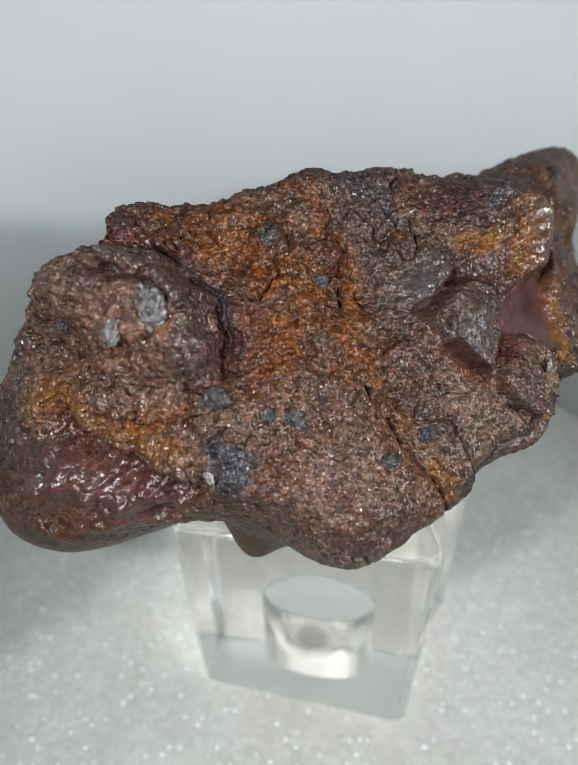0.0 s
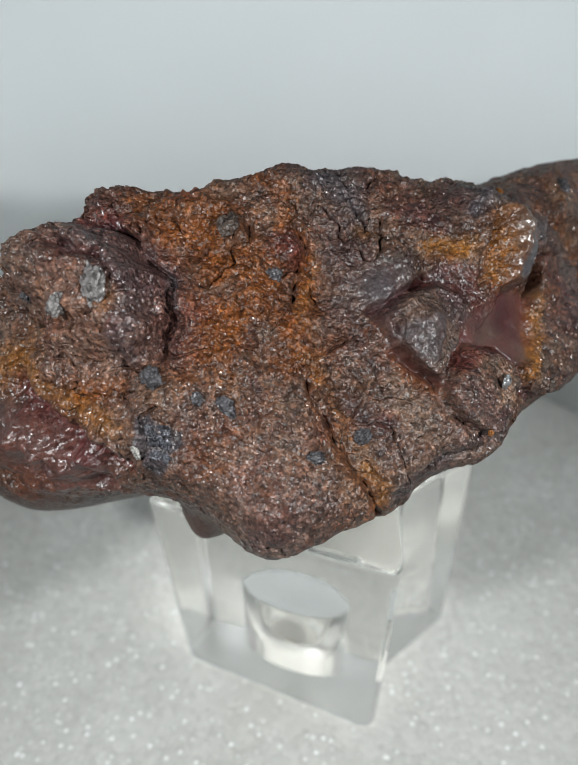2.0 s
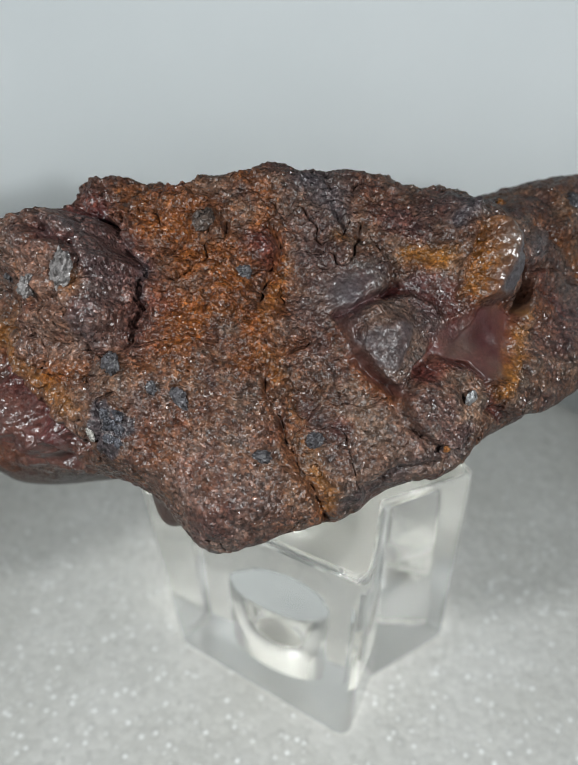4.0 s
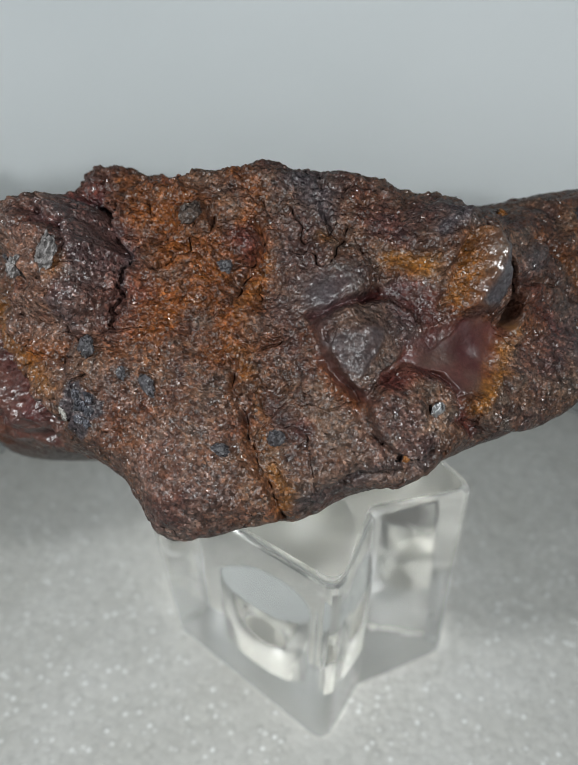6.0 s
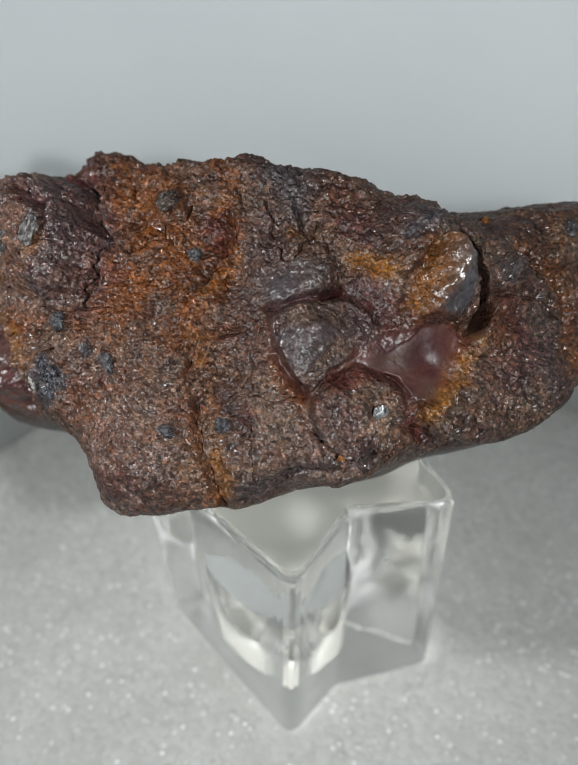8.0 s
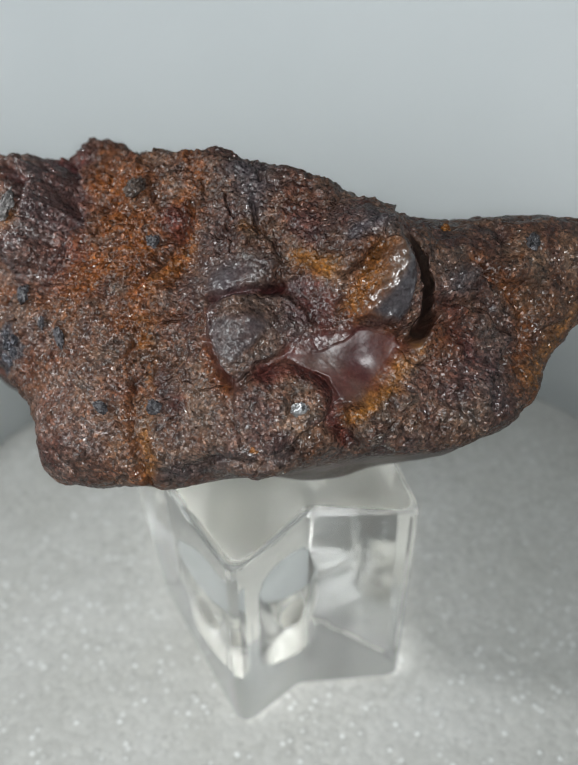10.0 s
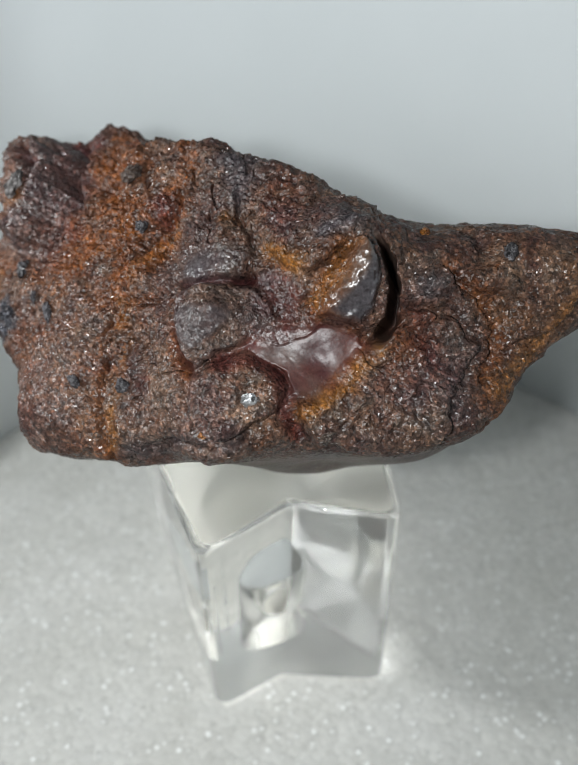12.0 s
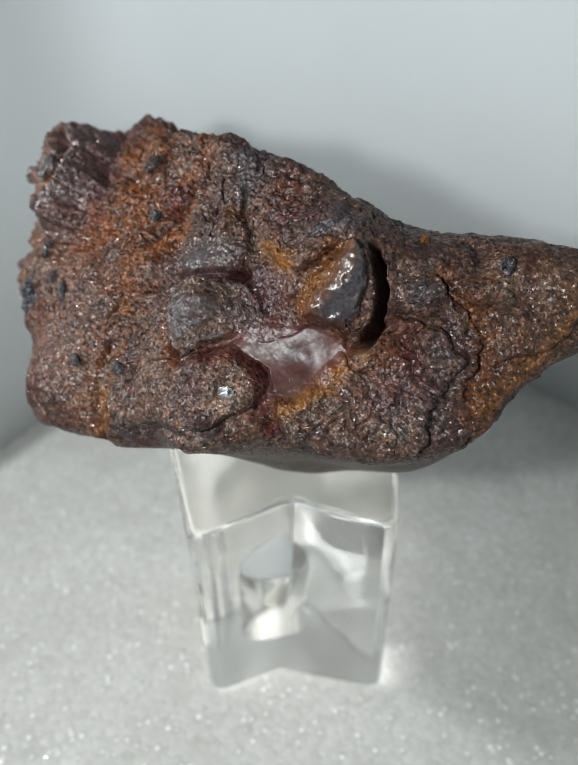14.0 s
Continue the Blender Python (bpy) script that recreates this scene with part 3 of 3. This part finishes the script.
    upper = region(wob, 1.2, (13.6, -20.7, 77.8), (15.2, -19.2, 78.7), (18.0, -18.2, 79.0), (19.4, -17.9, 78.6), (21.0, -18.3, 76.6), (20.2, -19.6, 75.3), (17.5, -20.2, 76.8), (14.3, -21.2, 77.2))
    wash = region(wob, 2.4, (18.6, -24.6, 72.6), (18.9, -21.4, 74.6), (21.0, -18.4, 76.2), (24.2, -14.9, 75.2), (26.8, -13.6, 72.4), (26.6, -17.1, 69.6), (25.8, -20.4, 68.6), (24.6, -23.0, 69.0), (21.6, -22.7, 71.6))
    pool = np.maximum(np.maximum(pool, 0.85 * wash), 0.9 * upper)
    paint("maroon", pool * (0.75 + 0.4 * rough(p, 3.0, 3, 77)))
    paint("gloss", 0.25 * np.clip(pool - 0.8 * upper, 0, 1))
    paint("smooth", np.clip(pool - 0.5 * upper, 0, 1))
    paint("ochre", 0.95 * groove(wob, 1.1, (12.6, -18.0, 79.6), (17.0, -17.3, 79.6)) + 0.85 * groove(wob, 0.9, (26.8, -13.0, 72.6), (26.9, -18.5, 69.6), (26.2, -22.4, 67.6)) * (0.6 + 0.8 * rough(p, 2.0, 3, 71)))
    paint("rust", 0.9 * groove(wob, 1.5, (21.3, -13.0, 82.6), (21.4, -15.4, 79.8), (21.6, -17.2, 77.0)) + 0.9 * groove(wob, 1.0, (23.8, -15.8, 74.2), (26.0, -14.0, 73.0)))
    # tongue with an undercut edge
    tongue = region(wob, 0.7, (9.1, -27.8, 75.1), (9.6, -26.5, 76.3), (12.3, -24.8, 77.2), (14.3, -21.4, 77.1), (18.2, -20.4, 76.2), (19.6, -20.6, 74.8), (19.0, -22.3, 73.6), (17.5, -26.5, 72.1), (16.4, -29.3, 70.6), (13.5, -29.1, 72.2), (11.1, -29.0, 73.4))
    back = np.array((6.5, 8.2, 2.6))
    slope = np.clip((p - (12.0, -28.4, 73.2)) @ back / (back @ back), 0, 1)
    up += tongue * (1 - slope) * (1.5 + 0.5 * rough(p, 3.2, 3, 211))
    slot = groove(wob, 0.75, (8.6, -27.0, 75.8), (10.3, -25.7, 76.9), (11.7, -24.1, 77.4), (13.6, -21.1, 77.5))
    up -= 1.7 * slot
    # the slot's dark red shadow, put into the colour as maroon
    paint("maroon", 0.9 * slot)
    paint("smooth", 0.5 * slot)
    # the tongue's level grey face
    face = region(wob, 0.9, (10.7, -28.7, 74.4), (12.5, -27.4, 75.6), (15.7, -24.0, 75.3), (15.6, -25.6, 73.8), (15.3, -28.0, 72.3), (13.0, -28.8, 72.8))
    up += 0.35 * face
    paint("rust", 0.8 * groove(wob, 1.3, (24.6, -14.6, 74.3), (26.6, -14.6, 72.2), (27.0, -18.5, 69.8), (26.6, -21.8, 68.0)) + 0.6 * groove(wob, 1.0, (8.4, -28.8, 74.6), (11.6, -30.3, 72.0), (16.2, -30.6, 69.9)))
    paint("steel", 0.3 * tongue + 0.4 * face)
    paint("smooth", 0.45 * face + 0.15 * tongue)
    lip = groove(wob, 0.9, (9.0, -27.8, 75.2), (10.6, -29.3, 73.4), (13.3, -29.7, 72.0), (16.3, -29.7, 70.5))
    paint("maroon", 0.6 * lip)
    paint("smooth", 0.9 * lip)
    paint("gloss", 0.8 * lip)
    up -= 1.1 * groove(wob, 0.45, (8.9, -28.0, 75.1), (10.5, -29.6, 73.3), (13.2, -30.0, 71.9), (16.4, -29.8, 70.4))
    # upright blade and the black cleft behind it
    blade = region(p, 1.1, (21.8, -11.4, 83.0), (23.1, -11.1, 81.6), (24.3, -11.5, 79.2), (25.0, -12.8, 76.4), (24.8, -13.9, 75.2), (23.6, -15.6, 75.0), (22.0, -17.2, 75.9), (22.1, -16.7, 77.3), (22.7, -14.5, 80.1), (22.2, -12.8, 82.2))
    up += (1.4 + 0.5 * rough(p, 2.2, 3, 213)) * blade + 0.7 * groove(p, 1.1, (22.3, -11.8, 82.6), (23.2, -13.0, 80.2), (22.6, -16.0, 76.8))
    up -= 0.9 * groove(p, 0.9, (21.3, -13.0, 82.6), (21.0, -15.8, 79.9), (20.6, -18.0, 77.0))
    paint("ochre", 0.6 * groove(wob, 0.9, (21.4, -12.6, 83.0), (21.9, -14.8, 80.5), (21.4, -17.2, 77.6)))
    paint("steel", 0.95 * region(p, 0.9, (22.4, -11.0, 82.6), (24.3, -11.5, 79.2), (25.0, -12.8, 76.4), (24.8, -13.9, 75.2), (22.6, -16.2, 76.4), (23.4, -13.4, 79.6)))
    paint("gloss", blade)
    paint("smooth", 0.75 * blade)
    cleft = along(p, (21.7, -9.3, 83.3), (24.0, -9.5, 81.5), (25.7, -9.6, 79.0), (26.8, -10.7, 75.6), (26.9, -12.8, 73.0))
    sink = 10.0 * np.exp(-((cleft / 0.58) ** 4)) * step(p[:, 2], 72.4, 75.6) * (1 - step(p[:, 2], 81.8, 83.4))
    paint("smooth", np.exp(-((cleft / 0.8) ** 4)))
    paint("steel", 0.8 * ball(wob, (26.8, -5.4, 78.4), 2.0))
    up += 0.9 * ball(p, (26.8, -5.4, 78.4), 2.0)
    paint("gloss", 0.6 * ball(p, (26.8, -5.4, 78.4), 2.0))
    # swollen cheek below the hollow
    up += plate(wob, 1.5, 0.7, 9.0, (16.5, -29.5, 70.4), (18.0, -27.2, 71.3), (19.5, -24.8, 71.8), (21.6, -23.2, 71.3), (23.9, -23.2, 69.5), (25.2, -24.0, 67.8), (24.5, -26.4, 67.0), (24.0, -29.4, 66.0), (22.1, -32.1, 65.5), (18.7, -31.7, 67.6))
    up -= 1.0 * ball(wob, (23.6, -30.7, 65.7), 1.3) + 0.9 * groove(wob, 0.8, (15.8, -35.7, 61.7), (17.4, -34.4, 62.7), (22.4, -32.5, 63.9))
    paint("steel", 0.6 * groove(wob, 1.5, (13.0, -36.4, 61.0), (17.0, -34.8, 62.2), (23.8, -30.4, 65.4)))
    edge = along(wob, (18.0, -27.2, 71.3), (19.5, -24.8, 71.8), (21.6, -23.2, 71.3), (23.9, -23.2, 69.5), (25.2, -24.0, 67.8), (26.5, -23.5, 66.0), (27.2, -22.7, 64.4))
    up -= 0.7 * np.exp(-((edge / 0.6) ** 2)) + 1.8 * groove(wob, 0.45, (22.4, -23.0, 70.8), (24.0, -23.1, 69.4), (25.3, -24.6, 67.2), (27.1, -22.9, 65.2))
    paint("maroon", 0.8 * np.exp(-((edge / 0.9) ** 2)))
    # ridge at the far end, and the dark tops
    ridge = along(wob, (27.0, -3.0, 79.0), (30.4, -0.9, 76.6), (32.4, 0.0, 73.8), (34.2, -1.1, 70.7), (36.0, -3.3, 68.0), (36.8, -4.2, 64.1))
    up -= 0.9 * np.exp(-((ridge / 0.7) ** 2))
    paint("rust", 0.65 * np.exp(-((ridge / 1.6) ** 2)))
    paint("ochre", 0.6 * groove(wob, 1.3, (36.6, -1.9, 67.3), (35.9, 1.5, 69.0), (34.9, 5.2, 74.4), (34.7, 8.4, 78.4)))
    pocket = ball(wob, (26.0, -13.7, 73.2), 1.0)
    up -= 1.2 * pocket
    paint("rust", 0.9 * ball(wob, (26.2, -14.6, 72.6), 1.8))
    paint("rust", 0.6 * ball(wob, (27.5, -10, 73), 3.0))
    paint("ochre", 0.15 * ball(wob, (33.0, 4.0, 76.0), 6.0) * (0.8 + 0.6 * rough(p, 2.5, 3, 121)))
    paint("steel", 0.85 * groove(wob, 2.0, (1.8, -13.6, 86.9), (3.3, -16.0, 85.3), (5.2, -16.8, 83.9)) + 0.7 * ball(wob, (19.2, -11.5, 85.0), 2.8))
    up -= 1.2 * groove(wob, 0.45, (2.3, -12.7, 87.3), (4.2, -14.6, 85.6), (5.6, -17.1, 83.4), (8.3, -18.7, 81.8), (11.8, -19.9, 79.4), (13.0, -21.3, 77.8), (12.9, -22.6, 77.2))
    up -= 0.35 * groove(wob, 0.4, (9.7, -38.1, 63.9), (11.5, -38.7, 62.4), (11.5, -39.8, 60.0))
    paint("ochre", 0.6 * groove(wob, 0.9, (9.7, -38.1, 63.9), (11.5, -38.7, 62.4), (11.5, -39.8, 60.0)))
    up -= 1.2 * ball(wob, (16.5, -35.0, 60.6), 1.8) + 0.8 * ball(wob, (13.6, -38.2, 59.5), 1.4)

    # paler, greyer crust: light on the round mass and front foot put into the colour
    paint("pale", 1.0 * np.clip(ball(wob, (-23.0, -36.5, 77.5), 8.0) + 0.9 * ball(wob, (-1.0, -43.0, 62.5), 7.0) + 0.3 * ball(wob, (17.0, -34.0, 66.0), 5.5), 0, 1) * (0.8 + 0.5 * rough(p, 3.0, 3, 201)))
    # broad zones: the orange band along the vein, the rusty left slope, blue-black crests
    band = groove(wob, 1.9, (-6.9, -17.3, 87.3), (-2.6, -19.8, 84.8), (-0.1, -22.0, 81.9), (0.6, -25.8, 78.0), (2.5, -29.8, 75.4), (2.5, -33.0, 71.9))
    paint("rust", 1.1 * band * (0.75 + 0.5 * rough(p, 2.5, 3, 191)))
    slope = np.clip(ball(wob, (-16.0, -23.5, 84.0), 5.5) + ball(wob, (-9.7, -26.0, 82.0), 6.0) + groove(wob, 3.0, (-10.5, -33.5, 77.8), (-10.0, -36.8, 74.4)) + groove(wob, 2.2, (-18.3, -40.0, 71.5), (-24.0, -39.6, 69.5)), 0, 1)
    paint("rust", slope * (0.7 + 0.5 * rough(p, 3.5, 3, 195)))
    paint("steel", 0.95 * np.clip(groove(wob, 1.8, (1.3, -15.1, 86.6), (4.3, -14.8, 85.7), (4.8, -16.4, 84.2)) + groove(wob, 1.5, (18.9, -11.0, 84.1), (18.2, -14.0, 83.3)) + groove(wob, 1.1, (-14.5, -30.4, 81.1), (-12.1, -33.4, 78.6)), 0, 1))
    paint("steel", 0.5 * groove(wob, 1.6, (3.6, -22.5, 81.0), (4.4, -25.5, 78.2), (5.8, -29.2, 75.2)) * (0.7 + 0.6 * rough(p, 2.5, 3, 197)))
    paint("maroon", 0.55 * groove(wob, 2.0, (26.9, -8.0, 76.6), (30.4, -8.8, 71.4), (33.0, -7.0, 69.5)) * (0.7 + 0.6 * rough(p, 2.5, 3, 199)))
    paint("steel", 0.5 * ball(wob, (34.0, -7.5, 68.5), 3.5) + 0.7 * groove(wob, 1.2, (13.0, -37.6, 60.4), (17.3, -34.2, 61.1)))
    paint("ochre", 0.8 * groove(wob, 0.9, (27.0, -14.6, 71.2), (27.4, -16.9, 69.2), (26.6, -20.0, 68.4), (26.4, -22.4, 67.4)))
    # small hollows and flakes scattered over the crust
    up -= 0.9 * ball(wob, (3.6, -29.6, 75.4), 0.9) + 0.7 * ball(wob, (-9.0, -33.4, 77.6), 0.8) + 0.6 * ball(wob, (-0.8, -42.1, 66.1), 1.2)
    up += 0.6 * ball(p, (-21.5, -32.6, 82.6), 1.6) + 0.5 * ball(p, (-17.5, -37.5, 78.0), 1.4)
    paint("ochre", 0.8 * ball(wob, (-18.0, -35.6, 80.0), 1.5) + 0.6 * ball(wob, (7.0, -20.0, 83.0), 1.2))
    paint("maroon", 0.7 * ball(wob, (-17.2, -37.0, 78.0), 1.0) + 0.5 * ball(wob, (-10.5, -33.2, 78.4), 2.0))
    paint("steel", 0.5 * ball(wob, (5.2, -27.5, 77.2), 3.0) + 0.45 * ball(wob, (30.0, -6.0, 71.0), 3.4) + 0.4 * ball(wob, (-1.0, -44.0, 58.0), 3.0))
    # grain: coarse crumbs, small grains, and a slow unevenness
    crumb = 0.62 - nearest_cell(wob, 1.6, 3)
    small = 0.55 - nearest_cell(p, 0.85, 7)
    tiny = 0.55 - nearest_cell(p, 0.45, 11)
    out = (p - CORE) / np.array((38.0, 22.0, 22.0)) ** 2
    out /= np.linalg.norm(out, axis=1, keepdims=True)
    # the broken underside is smoother than the crust
    paint("smooth", 0.85 * step(-out[:, 2], 0.35, 0.65))
    calm = 1 - 0.95 * mask["smooth"]
    # coarser crumbs on the upper slope and the low end than on the plates
    coarse = 0.35 + 0.65 * np.clip(mask["rust"] + step(-p[:, 0], 8, 18), 0, 1)
    up -= 0.6 * upper
    up = up * (1 - pool) + (0.35 * rough(p, 4.5, 2, 79) - 0.45) * pool
    # winding cracks between the plates of the crust
    crack = np.exp(-((rough(wob, 5.5, 3, 171) / 0.055) ** 2)) * step(rough(p, 7.0, 2, 181), -0.25, 0.35)
    fold_size = np.abs(rough(wob, 3.6, 4, 91)) - 0.35
    up += (0.3 + 0.7 * calm) * 0.45 * rough(p, 6.0, 2, 21)
    crust = calm * ((0.4 + 0.55 * coarse) * fold_size - (0.85 - 0.4 * step(p[:, 0], 12, 22)) * crack + coarse * 0.42 * crumb * (0.8 + 0.7 * rough(p, 5.0, 2, 95)) + (0.16 + 0.22 * coarse) * small + 0.17 * tiny + 0.16 * rough(p, 0.9, 2, 41, 0.65))
    paint("rust", (0.24 - 0.16 * step(p[:, 0], 5, 15)) * step(rough(p, 7.0, 4, 51), 0.15, 0.8))
    paint("maroon", 0.25 * step(rough(p, 5.0, 4, 61), 0.3, 0.9))
    # what stands proud leans a little towards the open front
    front = np.array((0.42, -0.72, 0.55))
    lift = way + 0.9 * front * np.clip(way @ front + 0.3, 0, 1)[:, None]
    lift /= np.linalg.norm(lift, axis=1, keepdims=True)
    # the grain stands straight on the long body
    crust *= 0.45 + 0.55 * step(out[:, 2], -0.5, 0.25)
    # the cleft runs straight in from the open front
    return p + lift * up[:, None] + out * crust[:, None] - sink[:, None] * np.array((0.56, -0.59, 0.58)), mask


def sphere_grid(n):
    """Directions and squares of a sphere made from the six sides of a cube, closely spaced towards the long ends."""
    u = np.tan(np.linspace(-1, 1, n + 1) * math.pi / 4)
    a, b = (g.ravel() for g in np.meshgrid(u, u, indexing="ij"))
    one = np.ones_like(a)
    sides = [(one, a, b), (-one, b, a), (b, one, a), (a, -one, b), (a, b, one), (b, a, -one)]
    way = np.concatenate([np.stack(s, 1) for s in sides])
    way /= np.linalg.norm(way, axis=1, keepdims=True)
    i, j = (g.ravel() for g in np.meshgrid(np.arange(n), np.arange(n), indexing="ij"))
    quad = np.stack([i * (n + 1) + j, (i + 1) * (n + 1) + j, (i + 1) * (n + 1) + j + 1, i * (n + 1) + j + 1], 1)
    quads = np.concatenate([quad + k * (n + 1) ** 2 for k in range(6)])
    # weld the seams
    _, first, back = np.unique((way * 1e5).round().astype(np.int64), axis=0, return_index=True, return_inverse=True)
    return way[first], back.ravel()[quads]


def rock_specimen():
    rock = tagged(new("rock_specimen"), "rust-brown crusted iron-rich rock resting on the acrylic stand", "rock")
    way, quads = sphere_grid(360)
    stretch = way * (1.5, 1.0, 1.0)
    way = stretch / np.linalg.norm(stretch, axis=1, keepdims=True)
    # finer squares on the crusted front
    way = way + 0.62 * np.array((0.42, -0.72, 0.55))
    way /= np.linalg.norm(way, axis=1, keepdims=True)
    pieces = [rock_surface(some) for some in np.array_split(way, 80)]
    places = np.concatenate([piece[0] for piece in pieces])
    mask = {name: np.concatenate([piece[1][name] for piece in pieces]) for name in pieces[0][1]}
    data = bpy.data.meshes.new("rock_body")
    data.vertices.add(len(places))
    data.vertices.foreach_set("co", (places / 1000).astype(np.float32).ravel())
    data.loops.add(quads.size)
    data.loops.foreach_set("vertex_index", quads.ravel().astype(np.int32))
    data.polygons.add(len(quads))
    data.polygons.foreach_set("loop_start", np.arange(0, quads.size, 4, dtype=np.int32))
    data.polygons.foreach_set("use_smooth", np.ones(len(quads), dtype=bool))
    data.update(calc_edges=True)
    for name, values in mask.items():
        data.attributes.new(name, "FLOAT", "POINT").data.foreach_set("value", values.astype(np.float32))
    data.materials.append(CRUST)
    ob = new("rock_body", data)
    ob.parent = rock
    return rock


def surface_at(place):
    """The nearest spot of the rock's outer surface along the line from its core, in millimetres."""
    way = np.array(place) - CORE
    way = (way / np.linalg.norm(way))[None]
    return rock_surface(way)[0][0], way[0]


def nodule(rock, place, size, mat, label, flat=0.55, proud=0.1, seed=0):
    """A grain bedded in the crust: a flattened, uneven pebble."""
    spot, way = surface_at(place)
    bm = bmesh.new()
    bmesh.ops.create_icosphere(bm, subdivisions=5, radius=1.0)
    for v in bm.verts:
        shift = Vector((seed * 7.1, seed * 3.3, 0))
        v.co *= 1 + 0.36 * noise.noise(v.co * 1.3 + shift) + 0.24 * noise.noise(v.co * 3.1 + shift) + 0.12 * abs(noise.noise(v.co * 1.8 * size + shift)) + 0.10 * noise.noise(v.co * 4.5 * size + shift)
        v.co = Vector((v.co.x * size, v.co.y * size * 0.8, v.co.z * size * flat)) / 1000
    for f in bm.faces:
        f.smooth = True
    turn = Vector(way).to_track_quat("Z", "Y").to_matrix().to_4x4() @ Matrix.Rotation(seed * 1.3, 4, "Z")
    bm.transform(Matrix.Translation(Vector(spot + way * (proud - flat * size * 0.72)) / 1000) @ turn)
    return part("nodule", bm, mat, rock, label)


specimen = rock_specimen()
for k, (place, size, mat, label, flat, proud) in enumerate([
    ((-20.3, -35.2, 81.0), 2.3, GREY, "pale grey flat nodule", 0.4, 0.3),
    ((-23.2, -36.6, 79.2), 1.3, GREY, "grey nodule", 0.6, 0.3),
    ((-30.3, -33.0, 78.7), 1.3, BLUE, "dark purple-grey nodule", 0.5, -0.3),
    ((-14.4, -39.6, 72.9), 1.5, BLUE, "blue-grey nodule", 0.5, 0.3),
    ((-7.9, -23.4, 82.9), 1.3, BROWN, "brown-grey nub", 0.7, 0.2),
    ((-3.0, -26.7, 80.1), 1.0, BLUE, "blue-grey nub", 0.7, 0.3),
    ((-14.0, -42.8, 66.7), 0.62, PALE, "pale grain in the sparkling patch", 0.6, 0.15),
    ((-13.6, -42.6, 66.0), 0.40, PALE, "pale grain in the sparkling patch", 0.6, 0.15),
    ((-12.4, -42.8, 67.6), 0.95, SPARKLE, "sparkling blue-grey grain", 0.6, 0.15),
    ((-11.2, -42.6, 67.2), 0.80, SPARKLE, "sparkling blue-grey grain", 0.6, 0.15),
    ((-11.5, -42.3, 68.6), 0.75, SPARKLE, "sparkling blue-grey grain", 0.6, 0.15),
    ((-12.9, -42.3, 68.7), 0.65, SPARKLE, "sparkling blue-grey grain", 0.6, 0.15),
    ((-12.0, -43.0, 66.3), 0.75, SPARKLE, "sparkling blue-grey grain", 0.6, 0.15),
    ((-10.7, -42.7, 66.0), 0.60, SPARKLE, "sparkling blue-grey grain", 0.6, 0.15),
    ((-5.5, -39.1, 70.3), 1.2, BLUE, "blue-grey nodule", 0.4, 0.15),
    ((-8.4, -39.1, 71.2), 0.9, BLUE, "blue-grey nodule", 0.4, 0.15),
    ((9.1, -36.1, 65.7), 1.3, BLUE, "blue-grey oval nodule", 0.45, 0.25),
    ((4.2, -40.0, 65.6), 1.1, BLUE, "blue-grey nodule", 0.4, 0.15),
    ((22.9, -26.6, 68.7), 1.15, GLINT, "bright metallic glint", 0.22, 0.2),
    ((21.1, -2.4, 81.2), 0.7, AMBER, "amber grain", 0.7, 0.3),
    ((21.9, -31.9, 66.0), 0.5, AMBER, "amber grain", 0.5, 0.2),
    ((29.3, 2.8, 80.5), 1.2, BLUE, "blue-grey nodule", 0.6, 0.2),
    ((28.4, -20.7, 65.2), 0.9, BROWN, "pale brown grain", 0.6, 0.2),
]):
    nodule(specimen, place, size, mat, label, flat, proud, k)
